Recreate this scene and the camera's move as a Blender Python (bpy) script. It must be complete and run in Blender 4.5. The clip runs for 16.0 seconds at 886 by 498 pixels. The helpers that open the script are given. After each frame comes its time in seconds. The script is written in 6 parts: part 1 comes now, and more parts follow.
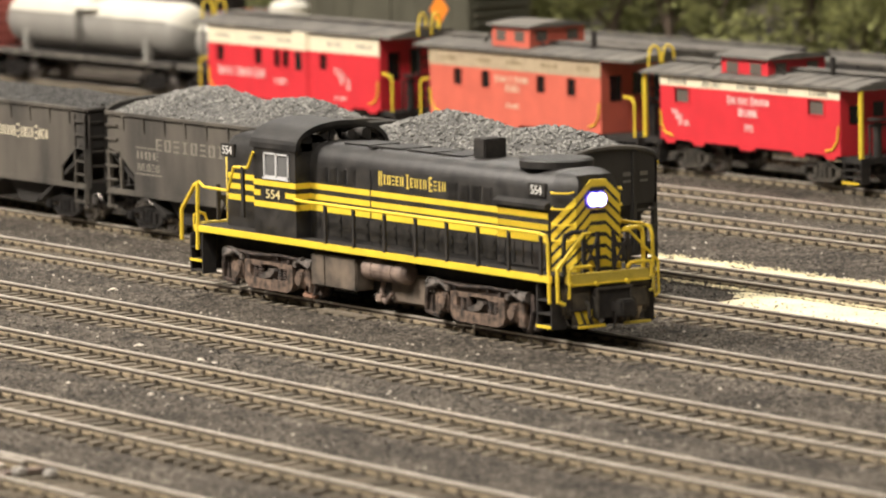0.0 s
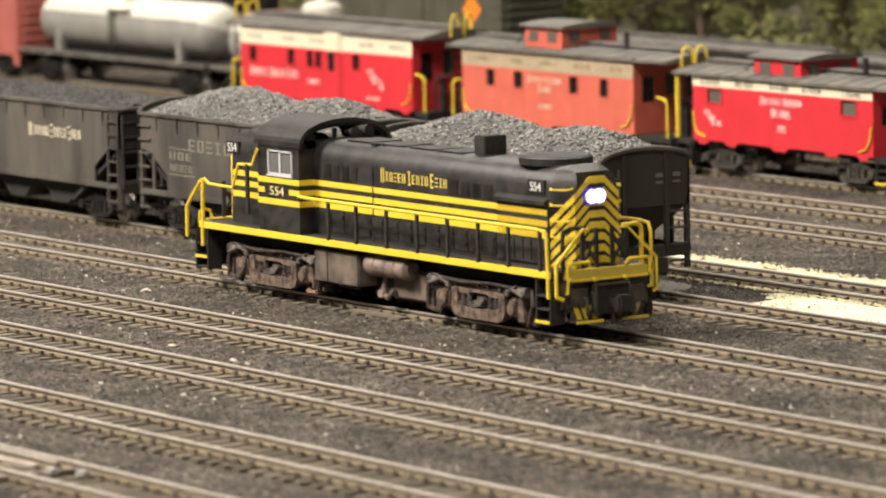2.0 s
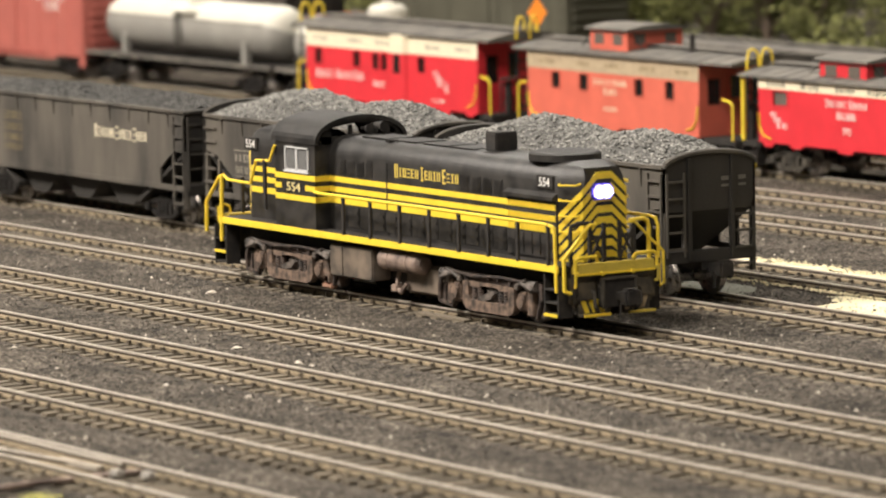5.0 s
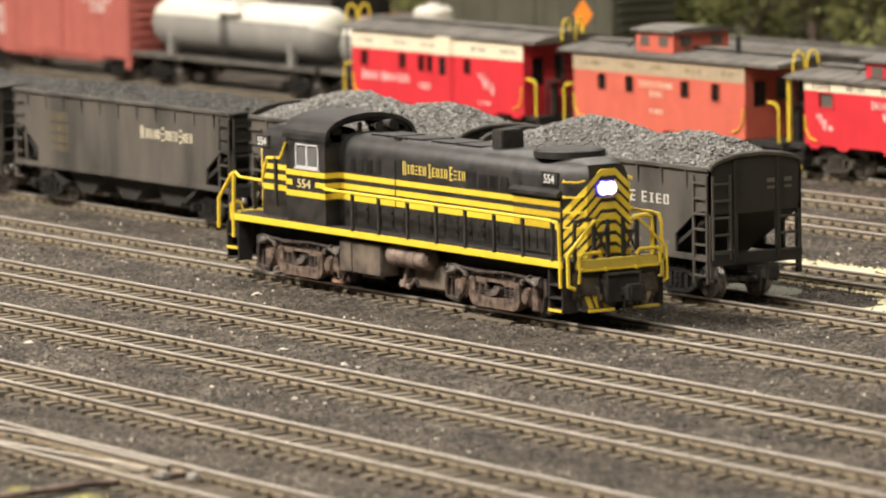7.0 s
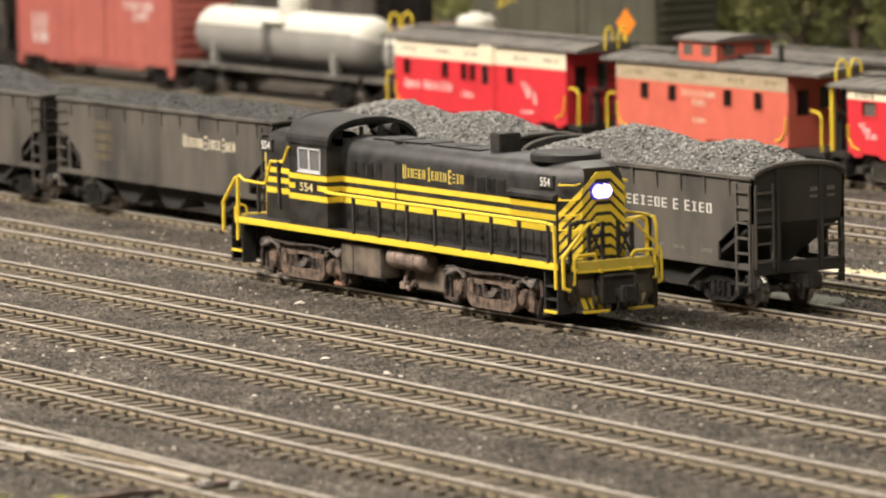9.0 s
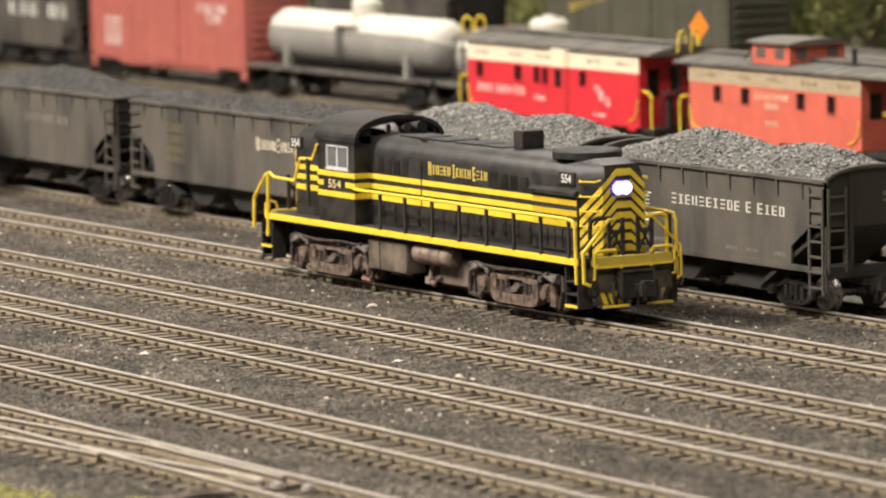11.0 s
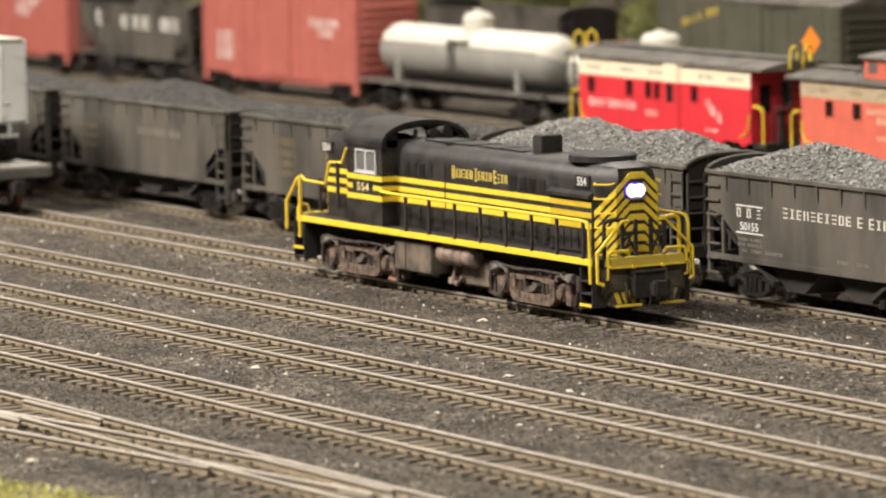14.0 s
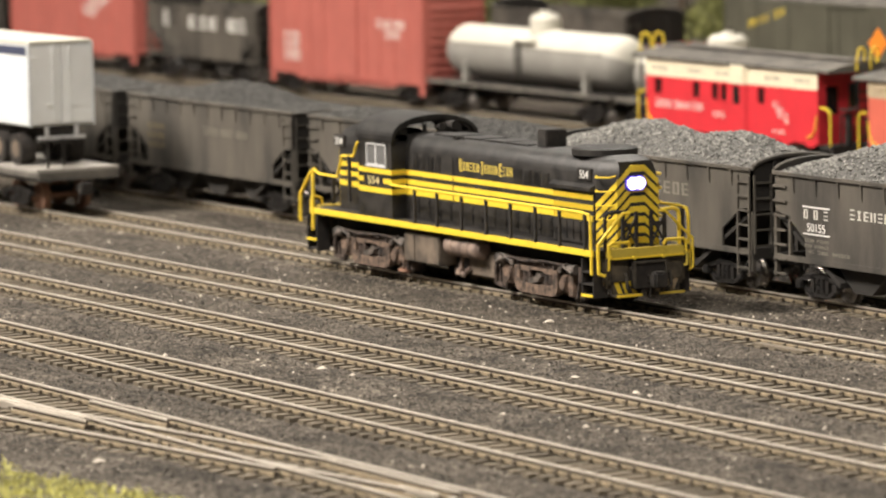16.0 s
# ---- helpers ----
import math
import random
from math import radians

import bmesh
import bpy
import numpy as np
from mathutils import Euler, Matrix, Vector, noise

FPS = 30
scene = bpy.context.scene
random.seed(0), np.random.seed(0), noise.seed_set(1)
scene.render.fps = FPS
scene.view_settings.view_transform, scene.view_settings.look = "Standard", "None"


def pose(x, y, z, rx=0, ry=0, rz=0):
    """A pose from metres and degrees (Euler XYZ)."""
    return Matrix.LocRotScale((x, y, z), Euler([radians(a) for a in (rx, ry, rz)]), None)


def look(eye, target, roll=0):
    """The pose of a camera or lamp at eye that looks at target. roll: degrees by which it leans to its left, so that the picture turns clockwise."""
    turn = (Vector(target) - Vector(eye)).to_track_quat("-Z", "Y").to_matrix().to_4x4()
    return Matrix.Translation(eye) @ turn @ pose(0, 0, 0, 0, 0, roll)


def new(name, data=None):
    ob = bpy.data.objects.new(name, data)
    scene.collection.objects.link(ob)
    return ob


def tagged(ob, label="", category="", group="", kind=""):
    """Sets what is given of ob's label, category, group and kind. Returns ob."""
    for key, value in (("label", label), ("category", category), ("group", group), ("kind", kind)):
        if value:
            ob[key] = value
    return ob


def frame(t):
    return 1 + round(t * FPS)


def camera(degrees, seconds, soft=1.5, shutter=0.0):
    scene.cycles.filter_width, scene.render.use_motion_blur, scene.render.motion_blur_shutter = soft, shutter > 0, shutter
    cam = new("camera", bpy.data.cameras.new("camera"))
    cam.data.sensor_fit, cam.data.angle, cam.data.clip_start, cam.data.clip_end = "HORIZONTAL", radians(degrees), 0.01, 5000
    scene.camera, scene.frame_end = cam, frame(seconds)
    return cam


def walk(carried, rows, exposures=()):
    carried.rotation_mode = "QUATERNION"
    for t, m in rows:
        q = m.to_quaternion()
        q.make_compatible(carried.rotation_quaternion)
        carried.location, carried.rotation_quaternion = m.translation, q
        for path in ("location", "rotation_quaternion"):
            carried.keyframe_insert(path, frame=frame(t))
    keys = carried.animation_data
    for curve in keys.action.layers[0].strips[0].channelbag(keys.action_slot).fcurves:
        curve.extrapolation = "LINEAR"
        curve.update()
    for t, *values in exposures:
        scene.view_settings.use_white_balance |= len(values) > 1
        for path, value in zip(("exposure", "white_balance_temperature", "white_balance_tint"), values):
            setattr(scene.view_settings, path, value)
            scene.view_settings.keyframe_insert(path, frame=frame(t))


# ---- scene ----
cam = camera(10.083, 16.0, soft=2.1)
EYE = (1.1553, -0.7731, 0.1707)
# seconds, bearing to the left of +y, tilt down, lean (degrees)
PAN = [
    (0.0, 55.869, 6.329, -1.079), (0.5, 56.031, 6.330, -1.113), (1.0, 56.159, 6.312, -1.097), (1.5, 56.219, 6.303, -1.093),
    (2.0, 56.242, 6.314, -1.082), (2.5, 56.328, 6.301, -1.083), (3.0, 56.452, 6.296, -1.118), (3.5, 56.603, 6.275, -1.108),
    (4.0, 56.723, 6.275, -1.090), (6.5, 57.402, 6.246, -1.117), (7.0, 57.514, 6.241, -1.111), (7.5, 57.622, 6.241, -1.120),
    (8.0, 57.705, 6.226, -1.099), (8.5, 57.859, 6.176, -1.126), (11.0, 58.833, 6.079, -1.134), (11.5, 59.189, 6.082, -1.108),
    (12.0, 59.295, 6.063, -1.096), (12.5, 59.364, 6.034, -1.090), (13.0, 59.541, 5.898, -1.104), (13.5, 59.791, 5.876, -1.138),
    (14.0, 60.102, 5.886, -1.097), (14.5, 60.370, 5.874, -1.092), (15.0, 60.505, 5.865, -1.090), (15.5, 60.697, 5.855, -1.111),
    (16.0, 60.865, 5.858, -1.099),
]
# seconds, millimetres that the engine has backed up
BACKING = [
    (0.0, 0.00), (0.5, 3.45), (1.0, 7.24), (1.5, 11.30), (2.0, 15.36), (2.5, 19.67), (3.0, 23.76), (3.5, 28.08),
    (4.0, 32.64), (6.5, 57.03), (7.0, 62.15), (7.5, 67.59), (8.0, 73.30), (8.5, 79.44), (11.0, 112.03), (11.5, 120.30),
    (12.0, 129.02), (12.5, 137.84), (13.0, 146.16), (13.5, 154.59), (14.0, 163.71), (14.5, 173.19), (15.0, 182.53), (15.5, 191.62),
    (16.0, 200.45),
]


def aim(bearing, tilt, lean):
    b, p = radians(bearing), radians(tilt)
    way = Vector((-math.sin(b) * math.cos(p), math.cos(b) * math.cos(p), -math.sin(p)))
    return look(EYE, Vector(EYE) + way, lean)


cam.data.dof.use_dof = True
cam.data.dof.focus_distance = 1.43
cam.data.dof.aperture_fstop = 36
walk(cam, [(t, aim(b, p, r)) for t, b, p, r in PAN])

# ---- light: a closed room with ceiling lamps over the layout ----
world = bpy.data.worlds.new("room_air")
scene.world = world
world.use_nodes = True
world.node_tree.nodes["Background"].inputs[0].default_value = (1.0, 0.93, 0.82, 1)
world.node_tree.nodes["Background"].inputs[1].default_value = 0.26
scene.view_settings.exposure = 0.12


def ceiling_lamp(x, y, sx, sy, watts, colour):
    data = bpy.data.lights.new("ceiling_lamp", "AREA")
    data.shape, data.size, data.size_y, data.energy, data.color = "RECTANGLE", sx, sy, watts, colour
    ob = new("ceiling_lamp", data)
    ob.matrix_basis = look((x, y, 1.46), (x * 0.4 - 0.1, y * 0.4, 0))
    return ob


ceiling_lamp(-0.78, -1.12, 0.5, 0.5, 102, (1.0, 0.91, 0.81))
ceiling_lamp(0.6, -0.9, 0.9, 0.4, 33, (1.0, 0.93, 0.84))
ceiling_lamp(-1.0, 0.7, 0.9, 0.4, 32, (1.0, 0.93, 0.84))

# ---- materials ----
MM = 0.001


def material(name, base, rough=0.6, metal=0.0, vary=0.25, size=400.0, fine=3000.0, bump=0.15, dust=None, dust_amount=0.0,
             random_tint=0.0, island=False, spec=0.5, streak=1.0):
    """A painted or mineral surface: base colour, grain and stains at two scales, fine relief, an even film of dust."""
    m = bpy.data.materials.new(name)
    m.use_nodes = True
    n, l = m.node_tree.nodes, m.node_tree.links
    b = n["Principled BSDF"]
    b.inputs["Metallic"].default_value = metal
    b.inputs["Specular IOR Level"].default_value = spec
    tc = n.new("ShaderNodeTexCoord")
    big, small = n.new("ShaderNodeTexNoise"), n.new("ShaderNodeTexNoise")
    big.inputs["Scale"].default_value, big.inputs["Detail"].default_value = size, 4
    small.inputs["Scale"].default_value, small.inputs["Detail"].default_value = fine, 3
    grain = n.new("ShaderNodeMapping")
    grain.inputs["Scale"].default_value = (1, 1, streak)
    l.new(tc.outputs["Object"], grain.inputs["Vector"])
    for t in (big, small):
        l.new(grain.outputs[0], t.inputs["Vector"])
    mul = n.new("ShaderNodeMath")
    mul.operation = "MULTIPLY_ADD"
    l.new(big.outputs["Fac"], mul.inputs[0])
    mul.inputs[1].default_value = 0.6
    half = n.new("ShaderNodeMath")
    half.operation = "MULTIPLY"
    l.new(small.outputs["Fac"], half.inputs[0])
    half.inputs[1].default_value = 0.4
    l.new(half.outputs[0], mul.inputs[2])
    ramp = n.new("ShaderNodeMapRange")
    ramp.inputs[1].default_value, ramp.inputs[2].default_value = 0.3, 0.7
    ramp.inputs[3].default_value, ramp.inputs[4].default_value = 1 - vary, 1 + vary
    l.new(mul.outputs[0], ramp.inputs[0])
    value = ramp.outputs[0]
    if random_tint:
        if island:
            src = n.new("ShaderNodeNewGeometry").outputs["Random Per Island"]
        else:
            src = n.new("ShaderNodeObjectInfo").outputs["Random"]
        r2 = n.new("ShaderNodeMapRange")
        r2.inputs[3].default_value, r2.inputs[4].default_value = 1 - random_tint, 1 + random_tint
        l.new(src, r2.inputs[0])
        m2 = n.new("ShaderNodeMath")
        m2.operation = "MULTIPLY"
        l.new(value, m2.inputs[0])
        l.new(r2.outputs[0], m2.inputs[1])
        value = m2.outputs[0]
    col = n.new("ShaderNodeVectorMath")
    col.operation = "SCALE"
    col.inputs[0].default_value = base
    l.new(value, col.inputs["Scale"])
    out = col.outputs[0]
    if dust:
        mix = n.new("ShaderNodeMix")
        mix.data_type = "RGBA"
        fac = n.new("ShaderNodeMapRange")
        fac.inputs[1].default_value, fac.inputs[2].default_value = 0.35, 0.7
        fac.inputs[3].default_value, fac.inputs[4].default_value = 0.0, dust_amount
        l.new(big.outputs["Fac"], fac.inputs[0])
        l.new(fac.outputs[0], mix.inputs[0])
        l.new(out, mix.inputs[6])
        mix.inputs[7].default_value = (*dust, 1)
        out = mix.outputs[2]
    l.new(out, b.inputs["Base Color"])
    rr = n.new("ShaderNodeMapRange")
    rr.inputs[3].default_value, rr.inputs[4].default_value = max(rough - 0.12, 0.05), min(rough + 0.12, 1)
    l.new(mul.outputs[0], rr.inputs[0])
    l.new(rr.outputs[0], b.inputs["Roughness"])
    if bump:
        bp = n.new("ShaderNodeBump")
        bp.inputs["Strength"].default_value, bp.inputs["Distance"].default_value = bump, 0.0003
        l.new(small.outputs["Fac"], bp.inputs["Height"])
        l.new(bp.outputs[0], b.inputs["Normal"])
    return m


def cinders(name):
    """Fine crushed ballast: single grains of many tones over patches of dirt, with relief at grain size."""
    m = bpy.data.materials.new(name)
    m.use_nodes = True
    n, l = m.node_tree.nodes, m.node_tree.links
    b = n["Principled BSDF"]
    b.inputs["Roughness"].default_value = 0.95
    b.inputs["Specular IOR Level"].default_value = 0.25
    tc = n.new("ShaderNodeTexCoord")
    vor, fine, big = n.new("ShaderNodeTexVoronoi"), n.new("ShaderNodeTexVoronoi"), n.new("ShaderNodeTexNoise")
    vor.inputs["Scale"].default_value, fine.inputs["Scale"].default_value = 780, 1900
    big.inputs["Scale"].default_value, big.inputs["Detail"].default_value = 38, 6
    for t in (vor, fine, big):
        l.new(tc.outputs["Object"], t.inputs["Vector"])
    tone, tone2 = n.new("ShaderNodeSeparateColor"), n.new("ShaderNodeSeparateColor")
    l.new(vor.outputs["Color"], tone.inputs[0])
    l.new(fine.outputs["Color"], tone2.inputs[0])
    add = n.new("ShaderNodeMath")
    add.operation = "MULTIPLY"
    l.new(tone.outputs[0], add.inputs[0])
    l.new(tone2.outputs[1], add.inputs[1])
    ramp = n.new("ShaderNodeValToRGB")
    l.new(add.outputs[0], ramp.inputs[0])
    e = ramp.color_ramp.elements
    e[0].position, e[0].color = 0.0, (0.018, 0.0155, 0.013, 1)
    e[1].position, e[1].color = 0.9, (0.27, 0.235, 0.19, 1)
    mid = e.new(0.3)
    mid.color = (0.075, 0.063, 0.05, 1)
    mr = n.new("ShaderNodeMapRange")
    mr.inputs[1].default_value, mr.inputs[2].default_value, mr.inputs[3].default_value, mr.inputs[4].default_value = 0.3, 0.7, 0.5, 1.5
    l.new(big.outputs["Fac"], mr.inputs[0])
    col = n.new("ShaderNodeVectorMath")
    col.operation = "SCALE"
    l.new(ramp.outputs[0], col.inputs[0])
    l.new(mr.outputs[0], col.inputs["Scale"])
    l.new(col.outputs[0], b.inputs["Base Color"])
    bp = n.new("ShaderNodeBump")
    bp.inputs["Strength"].default_value, bp.inputs["Distance"].default_value = 1.0, 0.0007
    bp.invert = True
    l.new(vor.outputs["Distance"], bp.inputs["Height"])
    l.new(bp.outputs[0], b.inputs["Normal"])
    return m


def glowing(name, colour, strength):
    m = bpy.data.materials.new(name)
    m.use_nodes = True
    b = m.node_tree.nodes["Principled BSDF"]
    b.inputs["Base Color"].default_value = (0.9, 0.9, 0.95, 1)
    b.inputs["Emission Color"].default_value = (*colour, 1)
    b.inputs["Emission Strength"].default_value = strength
    return m


M = {
    "ballast": cinders("cinder_ballast"),
    "stone": material("loose_stone", (0.086, 0.074, 0.061), 0.95, vary=0.3, random_tint=0.75, island=True, bump=0.3),
    "pale_stone": material("pale_stone", (0.62, 0.56, 0.48), 0.9, vary=0.2, random_tint=0.3, island=True),
    "sand": material("yellow_sand", (0.8, 0.71, 0.46), 0.95, vary=0.35, size=80, fine=2500, bump=0.8),
    "ash": material("grey_green_ground", (0.25, 0.25, 0.205), 0.95, vary=0.3, size=90, fine=2500, bump=0.4),
    "tie": material("weathered_tie", (0.15, 0.124, 0.09), 0.9, vary=0.35, size=900, fine=4000, random_tint=0.3, bump=0.4),
    "plate": material("dark_spiked_plate", (0.09, 0.072, 0.05), 0.9, vary=0.35, size=900, random_tint=0.35, bump=0.3),
    "truck_light": material("dust_brown_casting", (0.045, 0.033, 0.026), 0.8, vary=0.65, size=420, fine=2200, bump=0.4, dust=(0.29, 0.195, 0.14), dust_amount=0.75),
    "brake_grey": material("dusty_grey_brake_gear", (0.05, 0.044, 0.04), 0.6, vary=0.6, size=500, fine=2500, dust=(0.22, 0.18, 0.15), dust_amount=0.6),
    "rust": material("orange_rust", (0.3, 0.17, 0.115), 0.9, vary=0.4, size=500),
    "reservoir": material("pinkish_dusty_reservoir", (0.12, 0.085, 0.07), 0.7, vary=0.5, size=220, dust=(0.36, 0.27, 0.215), dust_amount=0.7),
    # duller copy of the yellow: shade of the end faces put into the colour
    "shaded_yellow": material("shaded_yellow_paint", (0.58, 0.45, 0.06), 0.6, vary=0.3, size=250, fine=2000, dust=(0.3, 0.23, 0.07), dust_amount=0.35),
    "pilot_black": material("dusty_black_pilot", (0.035, 0.031, 0.026), 0.6, vary=0.5, size=300, fine=2000, dust=(0.17, 0.135, 0.085), dust_amount=0.55),
    "hazy_glass": material("hazy_window_glass", (0.13, 0.11, 0.095), 0.2, vary=0.1, bump=0.0),
    "rail_foot": material("dust_tan_rail_foot", (0.25, 0.2, 0.13), 0.9, vary=0.4, size=300, fine=2500),
    # rusty brown darkened: the shadow below the rail head is in this colour
    "rail_web_shade": material("shaded_rusty_rail_web", (0.075, 0.058, 0.044), 0.85, vary=0.35, size=200, fine=3000),
    "rail_top": material("polished_rail_head", (0.5, 0.455, 0.39), 0.45, metal=0.5, vary=0.2, size=70, fine=900),
    "black": material("satin_black_paint", (0.011, 0.0105, 0.0105), 0.5, vary=0.5, size=220, fine=2200, bump=0.35, dust=(0.1, 0.09, 0.08), dust_amount=0.27),
    "door_black": material("scuffed_black_door", (0.012, 0.0115, 0.011), 0.45, vary=0.5, size=480, fine=2400, bump=0.35, dust=(0.1, 0.09, 0.08), dust_amount=0.34),
    "frame_black": material("matt_black_underframe", (0.014, 0.013, 0.012), 0.8, vary=0.4, dust=(0.06, 0.045, 0.035), dust_amount=0.4),
    "car_truck": material("grimy_truck", (0.012, 0.011, 0.0105), 0.6, vary=0.5, size=300, fine=2500, bump=0.5, dust=(0.04, 0.034, 0.03), dust_amount=0.45, spec=0.3),
    "truck_grey": material("dusty_grey_truck", (0.035, 0.031, 0.025), 0.8, vary=0.5, size=300, fine=2500, dust=(0.11, 0.093, 0.07), dust_amount=0.6),
    "yellow": material("yellow_paint", (0.82, 0.6, 0.045), 0.5, vary=0.12, size=250, fine=3000, bump=0.05),
    "truck": material("rust_dusted_truck", (0.024, 0.019, 0.017), 0.85, vary=0.5, size=350, fine=2500, dust=(0.15, 0.1, 0.075), dust_amount=0.5),
    "tank_grey": material("dusty_brown_tank", (0.06, 0.05, 0.04), 0.75, vary=0.6, size=130, dust=(0.25, 0.19, 0.14), dust_amount=0.65),
    "letter_white": material("worn_white_lettering", (0.62, 0.6, 0.54), 0.7, vary=0.25, size=500, bump=0.0),
    "letter_gold": material("worn_yellow_lettering", (0.78, 0.6, 0.12), 0.6, vary=0.2, size=500, bump=0.0),
    "letter_cream": material("worn_cream_lettering", (0.74, 0.63, 0.3), 0.6, vary=0.2, size=500, bump=0.0),
    # raised above the trailer's white to make up light missing on that end
    "door_white": material("lifted_white_door_skin", (0.88, 0.89, 0.88), 0.5, vary=0.08, size=80),
    "white": material("white_lettering", (0.8, 0.79, 0.75), 0.6, vary=0.1, bump=0.0),
    "faded": material("faded_lettering", (0.22, 0.2, 0.165), 0.7, vary=0.2, bump=0.0),
    "old_gold": material("faded_gold_lettering", (0.19, 0.145, 0.07), 0.7, vary=0.2, bump=0.0),
    "window": material("white_window_sash", (0.6, 0.6, 0.6), 0.5, vary=0.1),
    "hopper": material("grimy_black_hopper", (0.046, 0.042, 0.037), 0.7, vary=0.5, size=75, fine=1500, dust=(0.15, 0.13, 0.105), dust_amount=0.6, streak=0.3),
    # darker than the sides: shade of hopper ends and underside put into colour
    "hopper_dark": material("dark_shaded_hopper_steel", (0.022, 0.0195, 0.017), 0.75, vary=0.4, size=80, fine=1500),
    "coal": material("coal", (0.085, 0.083, 0.077), 0.75, vary=0.5, size=250, fine=1200, bump=0.8),
    "coal_lump": material("coal_lump", (0.2, 0.195, 0.18), 0.65, vary=0.3, random_tint=0.6, island=True, bump=0.3),
    "dark_coal": material("dark_coal", (0.035, 0.034, 0.032), 0.8, vary=0.5, size=250, fine=1200, bump=0.8),
    "dark_coal_lump": material("dark_coal_lump", (0.06, 0.058, 0.054), 0.7, vary=0.3, random_tint=0.6, island=True, bump=0.3),
    "wheel": material("bare_wheel_steel", (0.4, 0.38, 0.36), 0.28, metal=0.9, vary=0.3),
    "red_bright": material("bright_red_paint", (0.63, 0.03, 0.043), 0.5, vary=0.12, size=120, fine=2000, bump=0.05),
    "red_faded": material("faded_red_paint", (0.6, 0.13, 0.085), 0.6, vary=0.15, size=120, fine=2000, bump=0.08),
    "boxcar_red": material("boxcar_red_paint", (0.42, 0.122, 0.098), 0.6, vary=0.15, size=100, fine=2000, bump=0.08),
    "cream": material("cream_band_paint", (0.78, 0.7, 0.52), 0.55, vary=0.1),
    "tan_band": material("dirty_tan_band", (0.42, 0.33, 0.22), 0.65, vary=0.2),
    "roof": material("weathered_grey_roof", (0.105, 0.098, 0.088), 0.8, vary=0.45, size=120, fine=1500, dust=(0.2, 0.18, 0.15), dust_amount=0.5),
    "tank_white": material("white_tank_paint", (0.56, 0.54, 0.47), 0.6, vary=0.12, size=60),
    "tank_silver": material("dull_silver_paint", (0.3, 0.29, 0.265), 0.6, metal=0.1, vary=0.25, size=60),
    "trailer": material("white_trailer_skin", (0.72, 0.75, 0.77), 0.45, vary=0.08, size=80),
    "trailer_blue": material("dark_blue_band", (0.06, 0.07, 0.12), 0.5),
    "deck": material("grey_wood_deck", (0.34, 0.32, 0.29), 0.85, vary=0.3, size=300, fine=1800),
    "orange": material("orange_sign_face", (0.9, 0.26, 0.02), 0.5, vary=0.1),
    "green_car": material("dark_olive_paint", (0.08, 0.076, 0.054), 0.65, vary=0.3, size=60),
    "grass": material("static_grass", (0.6, 0.58, 0.17), 0.9, vary=0.4, random_tint=0.5, island=True, bump=0),
    "leaf": material("olive_leaf", (0.16, 0.165, 0.052), 0.85, vary=0.4, random_tint=0.6, island=True, bump=0),
    "bark": material("bark", (0.09, 0.065, 0.045), 0.95, vary=0.4),
    "wall": material("painted_wall", (0.42, 0.4, 0.36), 0.9, vary=0.06, size=4, fine=120, bump=0.05),
    "ceiling": material("ceiling_paint", (0.75, 0.74, 0.7), 0.9, vary=0.05, size=4, fine=100),
    "carpet": material("grey_carpet", (0.12, 0.12, 0.13), 0.98, vary=0.3, size=20, fine=600, bump=0.5),
    "hill": material("hillside_earth", (0.07, 0.075, 0.03), 0.95, vary=0.4, size=30, fine=600),
    "dark_glass": material("dark_window_glass", (0.012, 0.011, 0.011), 0.12, vary=0.05, bump=0.0),
    # grey base colour stands in for reflections on the cab panes
    "cab_glass": material("cab_glass_reflection_grey", (0.14, 0.14, 0.14), 0.15, vary=0.15, bump=0.0),
    "lamp_glow": glowing("headlight_glow", (0.8, 0.78, 1.0), 14.0),
    # next two: halo of the headlight as an added glow and a blue colour
    "lens_halo": glowing("blue_lens_halo_glow", (0.24, 0.16, 1.0), 2.2),
    "halo_blue": material("halo_blue_housing", (0.1, 0.08, 0.5), 0.2, bump=0),
}

# ---- mesh helpers, in millimetres ----


def box(bm, x0, x1, y0, y1, z0, z1, bevel=0.0):
    r = bmesh.ops.create_cube(bm, size=1.0)
    for v in r["verts"]:
        v.co = Vector(((x0 + x1) / 2 + v.co.x * (x1 - x0), (y0 + y1) / 2 + v.co.y * (y1 - y0), (z0 + z1) / 2 + v.co.z * (z1 - z0)))
    if bevel:
        edges = {e for v in r["verts"] for e in v.link_edges}
        bmesh.ops.bevel(bm, geom=list(edges), offset=bevel, segments=2, affect="EDGES")
    return bm


def rod(bm, a, b, r, n=8, r2=None):
    a, b = Vector(a), Vector(b)
    d = b - a
    m = Matrix.Translation((a + b) / 2) @ d.to_track_quat("Z", "Y").to_matrix().to_4x4()
    bmesh.ops.create_cone(bm, cap_ends=True, segments=n, radius1=r, radius2=r if r2 is None else r2, depth=d.length, matrix=m)
    return bm


def pipe(bm, pts, r, n=8):
    for a, b in zip(pts, pts[1:]):
        rod(bm, a, b, r, n)
    for p in pts[1:-1]:
        bmesh.ops.create_icosphere(bm, subdivisions=1, radius=r * 1.04, matrix=Matrix.Translation(p))
    return bm


